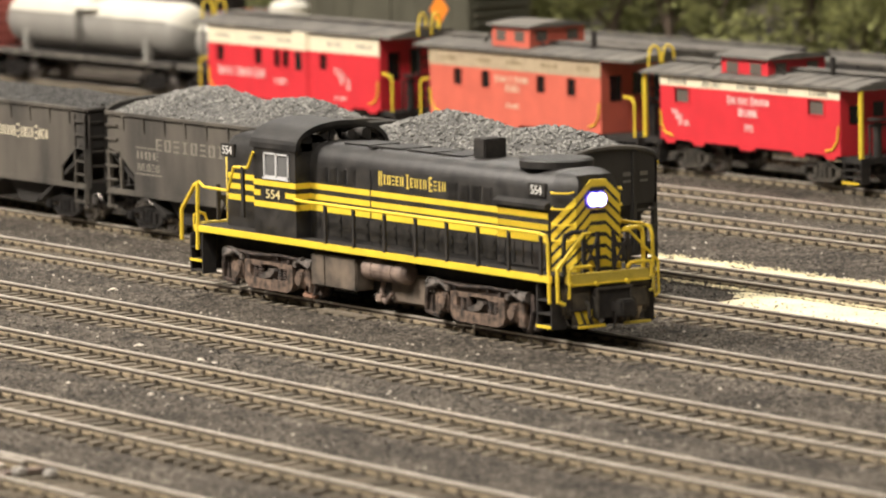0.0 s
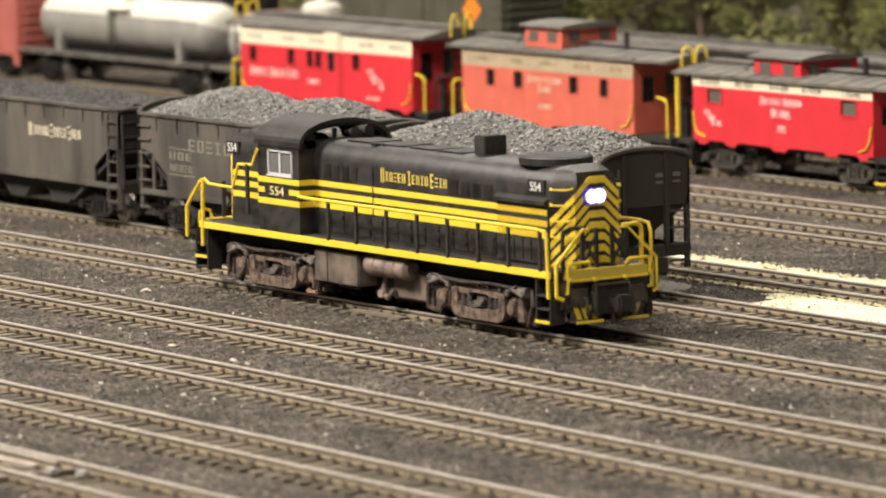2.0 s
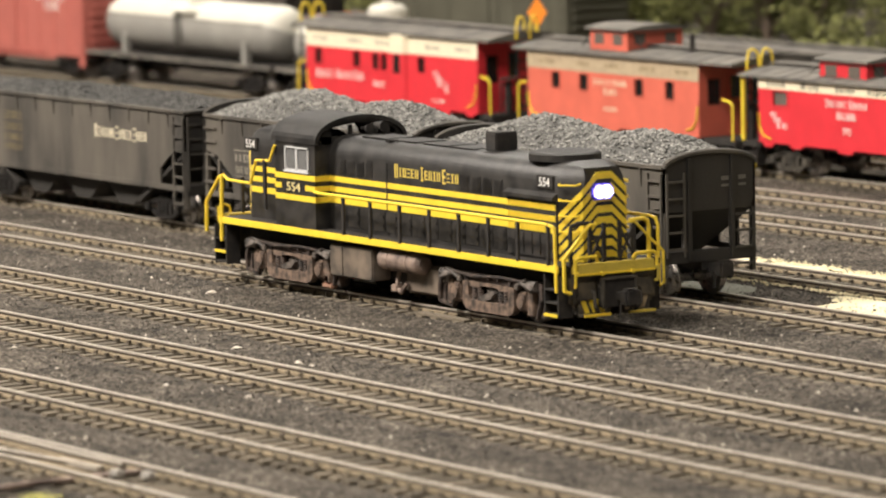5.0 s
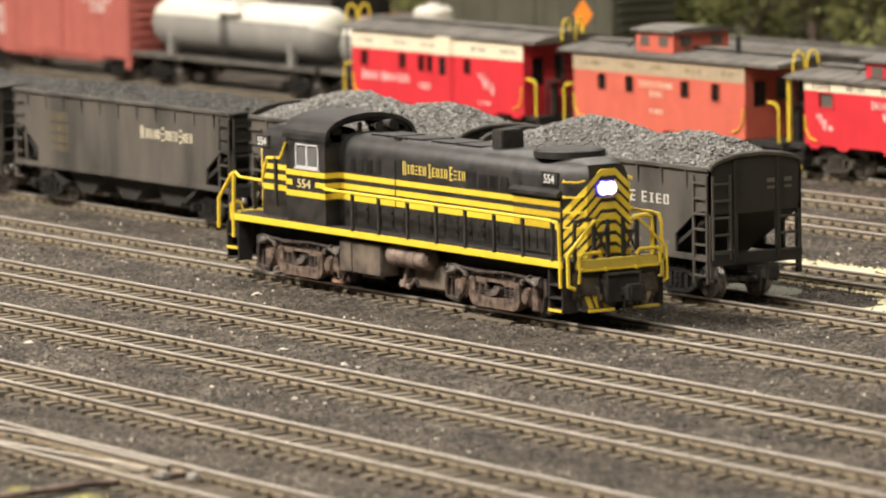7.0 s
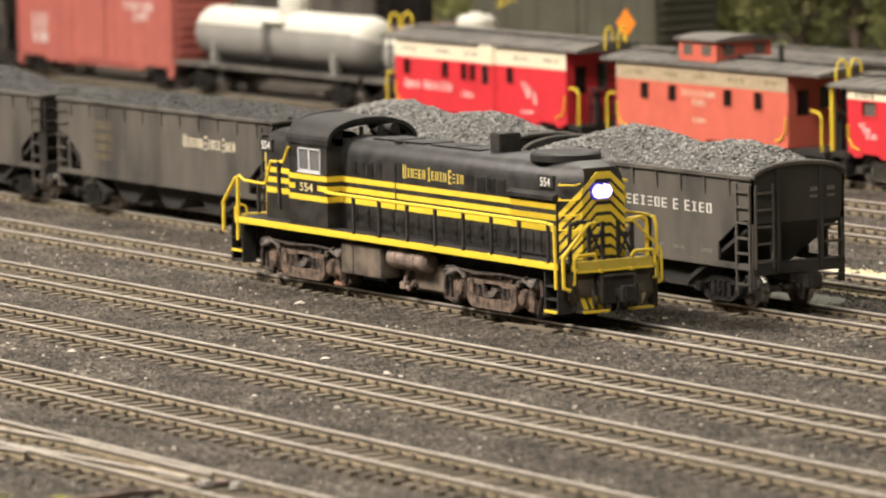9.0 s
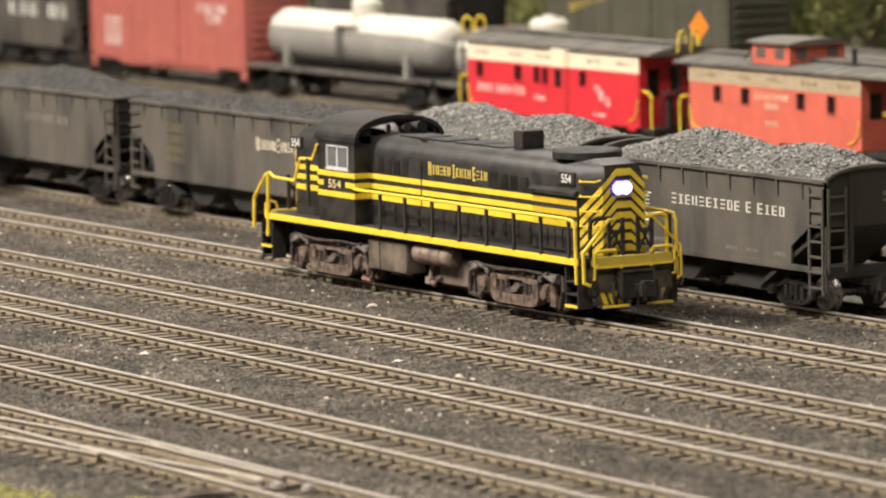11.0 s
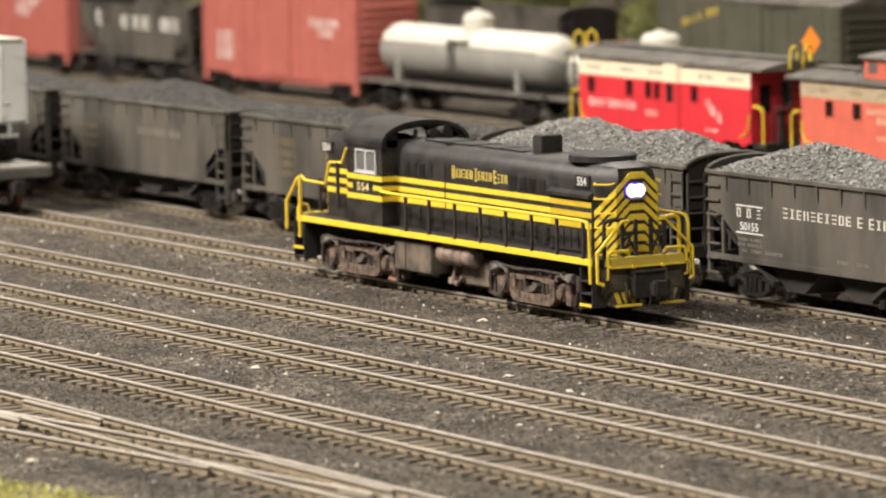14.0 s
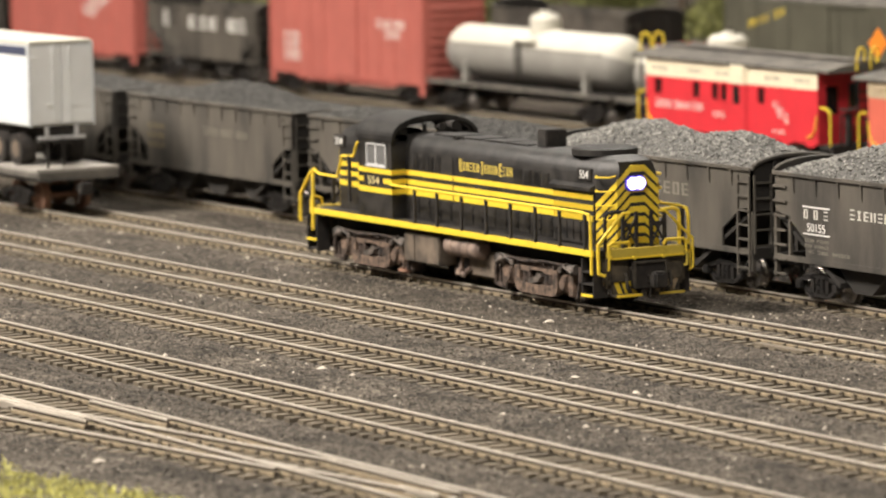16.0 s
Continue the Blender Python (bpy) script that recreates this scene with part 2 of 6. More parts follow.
def prism(bm, outline, axis, a, b):
    """Push a closed outline of two coordinates along an axis from a to b."""
    put = {"x": lambda p, t: (t, p[0], p[1]), "y": lambda p, t: (p[0], t, p[1]), "z": lambda p, t: (p[0], p[1], t)}[axis]
    v0 = [bm.verts.new(put(p, a)) for p in outline]
    v1 = [bm.verts.new(put(p, b)) for p in outline]
    n = len(outline)
    bm.faces.new(v0)
    bm.faces.new(v1[::-1])
    for i in range(n):
        bm.faces.new((v0[i], v1[i], v1[(i + 1) % n], v0[(i + 1) % n]))
    return bm


def mesh_of(name, bm, mat, smooth=False):
    bmesh.ops.recalc_face_normals(bm, faces=bm.faces)
    bmesh.ops.scale(bm, vec=(MM, MM, MM), verts=bm.verts)
    me = bpy.data.meshes.new(name)
    bm.to_mesh(me)
    bm.free()
    for one in mat if isinstance(mat, (list, tuple)) else [mat]:
        me.materials.append(one)
    if smooth:
        me.shade_smooth()
        me.set_sharp_from_angle(angle=radians(50))
    return me


def part(name, bm, mat, parent=None, label="", at=(0, 0, 0), smooth=False):
    ob = new(name, bm if isinstance(bm, bpy.types.Mesh) else mesh_of(name, bm, mat, smooth))
    ob.location = Vector(at) * MM
    if parent:
        ob.parent = parent
    return tagged(ob, label)


def thing(name, label, category, at=(0, 0, 0), turn=0, group="", kind=""):
    ob = new(name)
    ob.empty_display_size = 0.01
    ob.matrix_basis = pose(at[0] * MM, at[1] * MM, at[2] * MM, 0, 0, turn)
    return tagged(ob, label, category, group, kind)


def B():
    return bmesh.new()


def writing(name, text, height, parent, mat, at, face="near", stretch=1.0, depth=0.12, label=""):
    """Raised characters of the built-in font; face 'near' looks to -y, 'front' to +x."""
    cu = bpy.data.curves.new(name, "FONT")
    cu.body, cu.size, cu.extrude, cu.align_x = text, height * 1.4, depth / 2, "CENTER"
    tmp = bpy.data.objects.new(name, cu)
    me = bpy.data.meshes.new_from_object(tmp)
    turn = Matrix.Rotation(radians(90), 4, "X")
    if face == "front":
        turn = Matrix.Rotation(radians(90), 4, "Z") @ turn
    me.transform(Matrix.Scale(MM, 4) @ turn @ Matrix.Diagonal((stretch, 1, 1, 1)))
    me.materials.append(mat)
    bpy.data.objects.remove(tmp)
    bpy.data.curves.remove(cu)
    ob = new(name, me)
    ob.location, ob.parent = Vector(at) * MM, parent
    return tagged(ob, label)


STROKES = [
    ((0.0, 0.2, 0.0, 1.0), (0.5, 0.7, 0.0, 1.0)),
    ((0.0, 0.2, 0.0, 1.0), (0.5, 0.7, 0.0, 1.0), (0.2, 0.5, 0.0, 0.12), (0.2, 0.5, 0.88, 1.0)),
    ((0.04, 0.68, 0.0, 0.14), (0.04, 0.68, 0.43, 0.56), (0.04, 0.68, 0.86, 1.0)),
    ((0.24, 0.46, 0.0, 1.0), (0.05, 0.65, 0.0, 0.11), (0.05, 0.65, 0.89, 1.0)),
    ((0.0, 0.2, 0.0, 1.0), (0.24, 0.68, 0.43, 0.55), (0.24, 0.68, 0.87, 1.0), (0.24, 0.68, 0.0, 0.13)),
]


def letter_bars(name, words, x0, x1, z, h, y, parent, mat, gap=0.3, label="", rise=0.0, caps=0.0):
    """Lettering as plain bars on a near side, a few strokes a letter: words gives the number of letters in each word."""
    bm = B()
    w = (x1 - x0) / (sum(words) + gap * 2 * (len(words) - 1))
    x = x0
    pick = random.Random(sum(words) * 31 + int(abs(x0) * 7))
    for k in words:
        last = -1
        for i in range(k):
            zz = z + rise * (x - x0)
            tall = h * (1 + (caps if i == 0 else 0))
            base = zz - (tall - h) * 0.35
            j = pick.choice([q for q in range(len(STROKES)) if q != last])
            last = j
            for a, b, c, d in STROKES[j]:
                box(bm, x + (0.08 + a) * w, x + (0.08 + b) * w, y - 0.08, y + 0.05, base + c * tall, base + d * tall)
            x += w
        x += gap * 2 * w
    return tagged(part(name, bm, mat, parent, label), kind="stuff")

# ---- the room round the layout ----


def build_room():
    def slab(name, x0, x1, y0, y1, z0, z1, mat, label, category):
        return tagged(part(name, box(B(), x0, x1, y0, y1, z0, z1), M[mat], None, label), category=category, kind="structure")
    slab("floor", -3600, 3000, -3000, 2400, -1150, -1100, "carpet", "grey carpeted floor below the layout", "floor")
    slab("ceiling", -3600, 3000, -3000, 2400, 1500, 1560, "ceiling", "white painted ceiling", "ceiling")
    slab("wall_north", -3600, 3000, 2400, 2480, -1100, 1500, "wall", "plain beige painted wall", "wall")
    slab("wall_south", -3600, 3000, -3080, -3000, -1100, 1500, "wall", "plain beige painted wall", "wall")
    slab("wall_west", -3680, -3600, -3000, 2400, -1100, 1500, "wall", "plain beige painted wall", "wall")
    slab("wall_east", 3000, 3080, -3000, 2400, -1100, 1500, "wall", "plain beige painted wall", "wall")


build_room()

# ---- ground, sand and track ----
GROUND = -2.45
TRACKS = [("loco", 0.0), ("near_a", -61.8), ("near_b", -115.8), ("near_c", -175.4), ("near_d", -228.6), ("coal", 61.6), ("siding", 115.3),
          ("far_a", 201.5), ("far_b", 251.0), ("caboose", 309.0), ("tank", 358.0), ("box", 456.0)]


def lay(x, y):
    """Height of the ground in millimetres."""
    z = GROUND + 0.5 * noise.noise((x * 0.02, y * 0.02, 0)) + 0.45 * noise.noise((x * 0.12, y * 0.12, 3))
    for t, dip in ((-228.6, 0.55), (-175.4, 0.7), (-115.8, 0.3), (-61.8, 0.3), (0.0, -0.05)):
        z -= dip * max(0.0, 1 - max(0.0, abs(y - t) - 15.5) / 5.0)
    if y > 500:
        z += (y - 500) * 0.12
    if y < -275:
        z += min((-275 - y) * 0.03, 1.5)
    return z


def build_ground():
    xs = list(np.arange(-3000, -1500, 60)) + list(np.arange(-1500, 420, 5)) + list(np.arange(420, 900, 40))
    ys = list(np.arange(-900, -320, 40)) + list(np.arange(-320, 400, 5)) + list(np.arange(400, 1500, 40))
    verts = [(x * MM, y * MM, lay(x, y) * MM) for y in ys for x in xs]
    n = len(xs)
    faces = [(j * n + i, j * n + i + 1, (j + 1) * n + i + 1, (j + 1) * n + i) for j in range(len(ys) - 1) for i in range(n - 1)]
    me = bpy.data.meshes.new("ground")
    me.from_pydata(verts, [], faces)
    me.materials.append(M["ballast"])
    me.shade_smooth()
    tagged(new("ground", me), "dark grey-brown cinder ballast ground of the yard", "ground", kind="structure")
    # the bench that carries the layout
    tagged(part("layout_bench", box(B(), -3000, 860, -900, 1460, -1100, -20), M["deck"], None, "wooden bench that carries the layout"), category="bench", kind="structure")


build_ground()


def pebble_mesh(name, spots, mat, low, high, squash=0.7, seed=1):
    """Many small angular stones, joined: spots are x, y, z in millimetres."""
    rng = np.random.default_rng(seed)
    base = np.array([(1, 0, 0), (-1, 0, 0), (0, 1, 0), (0, -1, 0), (0, 0, 1), (0, 0, -1)], float)
    tri = np.array([(0, 2, 4), (2, 1, 4), (1, 3, 4), (3, 0, 4), (2, 0, 5), (1, 2, 5), (3, 1, 5), (0, 3, 5)])
    spots = np.asarray(spots, float)
    k = len(spots)
    s = rng.uniform(low, high, (k, 1, 1)) * rng.uniform(0.6, 1.4, (k, 6, 1))
    v = base[None] * s
    a = rng.uniform(0, 6.28, k)
    c, sn = np.cos(a)[:, None], np.sin(a)[:, None]
    x, y = v[:, :, 0] * c - v[:, :, 1] * sn, v[:, :, 0] * sn + v[:, :, 1] * c
    tip = rng.uniform(-0.6, 0.6, (k, 1))
    z = v[:, :, 2] * squash + x * tip * 0.6
    v = np.stack([x, y, z], 2) + spots[:, None, :]
    me = bpy.data.meshes.new(name)
    me.from_pydata((v.reshape(-1, 3) * MM).tolist(), [], (tri[None] + 6 * np.arange(k)[:, None, None]).reshape(-1, 3).tolist())
    me.materials.append(mat)
    return me


def scatter(count, x0, x1, y0, y1, seed, keep=None):
    rng = np.random.default_rng(seed)
    out = []
    while len(out) < count:
        x, y = rng.uniform(x0, x1), rng.uniform(y0, y1)
        if keep is None or keep(x, y):
            out.append((x, y, lay(x, y) + 0.1))
    return out


def off_track(x, y):
    return all(abs(y - t) > 12.5 for _, t in TRACKS)


def build_stones():
    tagged(new("loose_ballast", pebble_mesh("loose_ballast", scatter(92000, -560, 330, -285, 190, 3), M["stone"], 0.18, 0.5)),
           "loose dark cinders strewn between the tracks", "ballast", kind="stuff")
    tagged(new("pale_chips", pebble_mesh("pale_chips", scatter(950, -520, 260, -290, 260, 5, off_track), M["pale_stone"], 0.2, 0.6)),
           "scattered pale stone chips", "stone chips", kind="stuff")
    for x, y, r in [(1.0, -89.8, 1.4), (38.1, -93.2, 1.3), (44.3, -92.7, 0.9), (86.4, -137.3, 1.0), (51.4, -141.1, 0.9), (-61.3, -133.9, 1.3), (-39.7, -135.8, 0.9),
                    (-114.0, -156.2, 0.9), (-73.6, -145.6, 0.9), (-113.6, -30.3, 1.8), (-32.6, 17.5, 1.2), (28.0, -246.5, 1.5), (66, -262, 1.3)]:
        ob = new("pale_stone", pebble_mesh("pale_stone", [(0, 0, 0.2), (r * 0.6, r * 0.2, 0.1), (-r * 0.5, r * 0.4, 0.1), (r * 0.1, -r * 0.5, 0.1)], M["pale_stone"], r * 0.55, r * 0.8, 0.55, int(abs(x))))
        ob.location = (x * MM, y * MM, lay(x, y) * MM)
        tagged(ob, "small pale stone lying on the cinders", "stone", "pale stones on the ground")


build_stones()


def sand_patch():
    """Spilt sand between two tracks, its rim ragged."""
    verts, faces, index = [], [], {}
    step = 4
    for i, x in enumerate(np.arange(-190, 330, step)):
        for j, y in enumerate(np.arange(72, 164, step)):
            edge = min((y - 74), (145.5 - y)) + 5 * noise.noise((x * 0.05, y * 0.05, 7)) + 6 * noise.noise((x * 0.2, y * 0.2, 2))
            along = ((x + 138) if y > 115 else (x - 4 + (y - 87) * 1.6)) * 0.25 + 9 * noise.noise((x * 0.04, y * 0.04, 11))
            h = min(edge, along) * 0.22 - 1.1 * max(0.0, noise.noise((x * 0.09, y * 0.13, 19)))
            if abs(y - 115.3) < 13:
                h = -2.0
            index[i, j] = len(verts)
            verts.append((x * MM, y * MM, (GROUND - 1.2 + max(min(h, 2.0), -2.0)) * MM))
    for (i, j), k in list(index.items()):
        q = [index.get(p) for p in ((i, j), (i + 1, j), (i + 1, j + 1), (i, j + 1))]
        if None not in q and max(verts[a][2] for a in q) > (GROUND - 1.0) * MM:
            faces.append(q)
    me = bpy.data.meshes.new("sand")
    me.from_pydata(verts, [], faces)
    me.materials.append(M["sand"])
    me.shade_smooth()
    tagged(new("sand", me), "pale yellow sand spilt along the siding", "sand", kind="stuff")
    rng = np.random.default_rng(21)
    grains = [(x, 138.5 + 3 * noise.noise((x * 0.06, 0, 4)) + abs(rng.normal(0, 3.0)), GROUND + 0.3) for x in rng.uniform(-130, 330, 3200)]
    grains += [(x, 102.5 - abs(rng.normal(0, 1.5)) + 1.2, GROUND + 0.7) for x in rng.uniform(-60, 330, 1500)]
    tagged(new("sand_grains", pebble_mesh("sand_grains", grains, M["sand"], 0.2, 0.6)), "coarse sand grains along the ragged rim", "sand", kind="stuff")
    flecks = [(x, y, GROUND + 0.8) for x, y in zip(rng.uniform(-30, 330, 1100), 74 + 30 * rng.beta(0.6, 0.6, 1100))]
    tagged(new("cinder_flecks", pebble_mesh("cinder_flecks", flecks, M["stone"], 0.15, 0.42)), "dark cinder flecks on the spilt sand", "cinders", kind="stuff")


sand_patch()


def grey_green_patch():
    """A smooth grey-green patch where the sand ends."""
    verts, faces, index = [], [], {}
    for i, x in enumerate(np.arange(-70, 14, 3)):
        for j, y in enumerate(np.arange(76, 103, 3)):
            edge = min(y - 78, 100 - y, (x + 62) * 0.3, (10 - (y - 80) * 1.2 - x) * 0.4) + 3 * noise.noise((x * 0.1, y * 0.1, 31))
            index[i, j] = len(verts)
            verts.append((x * MM, y * MM, (GROUND - 0.6 + max(min(edge * 0.3, 1.5), -2.0)) * MM))
    for (i, j) in list(index):
        q = [index.get(p) for p in ((i, j), (i + 1, j), (i + 1, j + 1), (i, j + 1))]
        if None not in q and max(verts[a][2] for a in q) > (GROUND - 0.4) * MM:
            faces.append(q)
    me = bpy.data.meshes.new("ash")
    me.from_pydata(verts, [], faces)
    me.materials.append(M["ash"])
    me.shade_smooth()
    tagged(new("ash", me), "smooth grey-green patch beside the spilt sand", "ash", kind="stuff")


grey_green_patch()

RAIL = [(-0.8, -2.1), (0.8, -2.1), (0.8, -1.35), (0.24, -1.18), (0.24, -0.6), (0.52, -0.46), (0.55, -0.06), (0.48, 0), (-0.48, 0), (-0.55, -0.06),
        (-0.52, -0.46), (-0.24, -0.6), (-0.24, -1.18), (-0.8, -1.35)]


def rail_mesh(name, x0, x1):
    """Pale head, web coloured dark for the head's shadow, foot caked with tan dust."""
    bm = prism(B(), RAIL, "x", x0, x1)
    bmesh.ops.recalc_face_normals(bm, faces=bm.faces)
    for f in bm.faces:
        z = f.calc_center_median().z
        f.material_index = 1 if z > -0.5 else 2 if z < -1.2 else 0
    return mesh_of(name, bm, [M["rail_web_shade"], M["rail_top"], M["rail_foot"]])


def tie_mesh(name):
    bm = box(B(), -1.45, 1.45, -14.4, 14.4, -4.0, -2.15)
    for y in (-8.7, 8.7):
        first = len(bm.faces)
        box(bm, -1.0, 1.0, y - 1.9, y + 1.9, -2.3, -2.0)
        for s in (-1, 1):
            box(bm, -0.52, 0.52, y + s * 1.3 - 0.5, y + s * 1.3 + 0.5, -2.05, -1.2)
        bm.faces.ensure_lookup_table()
        for f in bm.faces[first:]:
            f.material_index = 1
    return mesh_of(name, bm, [M["tie"], M["plate"]])


TIE = tie_mesh("tie")
PITCH = 6.35


def build_track(y, x0, x1, part_span=None, at=None, turn=0, label="weathered model railway track with brown ties"):
    t = thing("track", label, "railway track", at or (0, y, 0), turn, "parallel yard tracks", "structure")
    for s in (-8.75, 8.75):
        part("rail", rail_mesh("rail", x0, x1), None, t, "dust-tan rail with a polished head", (0, s, 0))
    rng = random.Random(int(y * 10))
    bm = None
    far = []
    for k in range(int((x1 - x0) / PITCH)):
        x = x0 + k * PITCH + rng.uniform(-0.25, 0.25)
        if part_span and part_span[0] < x < part_span[1]:
            ob = part("tie", TIE, None, t, "", (x, rng.uniform(-0.5, 0.5), rng.uniform(-0.12, 0.08)))
            ob.rotation_euler.z = rng.uniform(-0.02, 0.02)
        else:
            far.append(x)
    if far:
        co = np.array([v.co for v in TIE.vertices])
        polys = [list(p.vertices) for p in TIE.polygons]
        verts = np.concatenate([co + np.array((x * MM, 0, 0)) for x in far])
        me = bpy.data.meshes.new("ties")
        me.from_pydata(verts.tolist(), [], [[i + k * len(co) for i in p] for k in range(len(far)) for p in polys])
        me.materials.append(M["tie"])
        me.materials.append(M["plate"])
        me.polygons.foreach_set("material_index", [p.material_index for p in TIE.polygons] * len(far))
        tagged(part("ties", me, None, t), kind="stuff")
    return t


for key, y in TRACKS:
    near = key in ("loco", "near_a", "near_b", "near_c", "near_d", "coal")
    span = {"loco": (-520, 320), "near_a": (-440, 330), "near_b": (-360, 330), "near_c": (-260, 330), "near_d": (-150, 330), "coal": (-420, 300)}.get(key)
    build_track(y, -1700 if y > 100 else -1200, 420, span)
# the track that leaves by the switch
def switch_rails():
    """Guard rails and frog wings of the switch."""
    sw = thing("switch_frog", "worn metal frog and guard rails of a switch", "railway switch", (0, -228.6, 0), 0, "", "structure")
    for x, y, ln, turn in ((1.6, 5.6, 46, 0), (22, -4.6, 34, 8.5), (-6, -13.2, 40, 3.0)):
        ob = part("guard_rail", rail_mesh("guard_rail", -ln / 2, ln / 2), None, sw, "", (x, y, 0.05))
        ob.rotation_euler.z = radians(turn)
    bm = B()
    prism(bm, [(-44, -7.9), (6, -8.3), (6, -9.6), (-44, -13.6)], "z", -2.0, -0.3)
    part("frog_plate", bm, M["rail_top"], sw, "bare grey metal frog plate")
    for (xa, ya), (xb, yb) in (((110, 6.0), (174, 5.8)), ((96, -8.9), (174, 0.3))):
        ln, turn = math.hypot(xb - xa, yb - ya), math.atan2(yb - ya, xb - xa)
        ob = part("point_blade", rail_mesh("point_blade", -ln / 2, ln / 2), None, sw, "bare metal point blade", ((xa + xb) / 2, (ya + yb) / 2, -0.06))
        ob.rotation_euler.z = turn
    part("blade_tip", box(B(), 157, 175, -1.5, -0.2, -1.4, 0.03, 0.2), M["rail_top"], sw, "", (0, 0, 0))
    part("throw_bar", box(B(), 176, 179, -13, 11, -2.1, -1.2, 0.2), M["reservoir"], sw, "rusty brown throw bar")
    for x, y in ((181, 0.2), (188, 4.3)):
        part("bar_pin", box(B(), x - 1.8, x + 1.8, y - 1.2, y + 1.2, -1.8, 0.0, 0.4), M["deck"], sw, "pale worn pin block")
    rod_bm = rod(B(), (178.5, -12.5, -1.5), (180.2, -21, -1.2), 0.8, 8)
    rod(rod_bm, (180.2, -21, -1.2), (186.6, -47, -1.0), 0.9, 8)
    part("throw_rod", rod_bm, M["reservoir"], sw, "rusty red throw rod")


switch_rails()
build_track(-228.6, -700, -14, (-230, -45), (128, -229.0, -0.02), 7.0, "track that curves away from a switch")

# ---- freight cars ----


def wheelset(name, x, z, r, parent, mat="wheel", back=0.0):
    bm = B()
    for s in (-1, 1):
        rod(bm, (0, s * 7.6, 0), (0, s * 9.4, 0), r, 24)
        rod(bm, (0, s * 6.9, 0), (0, s * 7.6, 0), r + 0.8, 24)
        rod(bm, (0, s * 9.4, 0), (0, s * 9.9, 0), r * 0.45, 12)
    rod(bm, (0, -12, 0), (0, 12, 0), 1.1, 8)
    return part(name, bm, M[mat], parent, "", (x, 0, z))


def freight_truck(parent, x, mat="car_truck", wheel="wheel"):
    """Arch-shaped cast side frames, springs, bolster and two wheelsets."""
    t = part("truck", box(B(), -2.5, 2.5, -12.5, 12.5, 5.2, 7.6, 0.3), M["frame_black"], parent, "dusty black freight truck", (x, 0, 0))
    for s in (-1, 1):
        bm = B()
        y0, y1 = sorted((s * 11.6, s * 13.2))
        prism(bm, [(-11.5, 6.2), (-8, 7.3), (-3, 8.4), (3, 8.4), (8, 7.3), (11.5, 6.2), (11.5, 5.0), (7.6, 6.0), (2.8, 7.1), (-2.8, 7.1), (-7.6, 6.0), (-11.5, 5.0)], "y", y0, y1)
        prism(bm, [(-8.6, 4.4), (-8.6, 3.3), (-4.8, 1.5), (4.8, 1.5), (8.6, 3.3), (8.6, 4.4), (4.4, 2.7), (-4.4, 2.7)], "y", y0, y1)
        for jx in (-3.9, 3.9):
            box(bm, jx - 0.8, jx + 0.8, y0, y1, 2.2, 7.4)
        rod(bm, (0, s * 12.4, 4.6), (0, s * 13.7, 4.6), 0.7, 8)
        for jx in (-9.7, 9.7):
            box(bm, jx - 1.7, jx + 1.7, *sorted((s * 13.1, s * 14.4)), 3.4, 6.4, 0.4)
        for jx in (-1.2, 1.2):
            rod(bm, (jx, s * 12.6, 2.6), (jx, s * 12.6, 7.0), 0.95, 8)
            for z in (3.4, 4.6, 5.8):
                rod(bm, (jx, s * 12.6, z - 0.22), (jx, s * 12.6, z + 0.22), 1.2, 8)
        part("side_frame", bm, M[mat], t)
    for jx in (-9.7, 9.7):
        wheelset("wheelset", jx, 4.8, 4.8, t, wheel)
    return t


def coupler(parent, x, sgn, z=8.6):
    bm = box(B(), *sorted((x, x + sgn * 6)), -1.2, 1.2, z - 1.2, z + 1.2, 0.2)
    box(bm, *sorted((x + sgn * 4.6, x + sgn * 8)), -2.4, 2.4, z - 2.4, z + 2.4, 0.6)
    rod(bm, (x + sgn * 7.2, 1.2, z - 2.2), (x + sgn * 7.2, 1.2, z + 2.2), 0.8, 8)
    rod(bm, (x + sgn * 4.5, -1.4, z), (x + sgn * 4.2, -2.2, z - 5.5), 0.3, 6)
    return part("coupler", bm, M["frame_black"], parent)


def ladder(parent, x0, x1, y, z0, z1, n, mat, axis="x", sides=True):
    """Rungs between two uprights on a side (axis x) or an end (axis y, then y is the x of the end)."""
    bm = B()
    for k in range(n):
        z = z0 + (z1 - z0) * (k + 0.5) / n
        if axis == "x":
            box(bm, x0, x1, y - 0.75, y - 0.3, z - 0.32, z + 0.32)
            for e in (x0, x1):
                box(bm, e - 0.3, e + 0.3, y - 0.7, y + 0.15, z - 0.3, z + 0.3)
        else:
            box(bm, y + 0.3, y + 0.75, x0, x1, z - 0.32, z + 0.32)
            for e in (x0, x1):
                box(bm, y - 0.15, y + 0.7, e - 0.3, e + 0.3, z - 0.3, z + 0.3)
    if sides:
        for e in (x0, x1):
            if axis == "x":
                box(bm, e - 0.35, e + 0.35, y - 0.62, y - 0.1, z0, z1)
            else:
                box(bm, y + 0.1, y + 0.62, e - 0.35, e + 0.35, z0, z1)
    return part("ladder", bm, mat, parent)


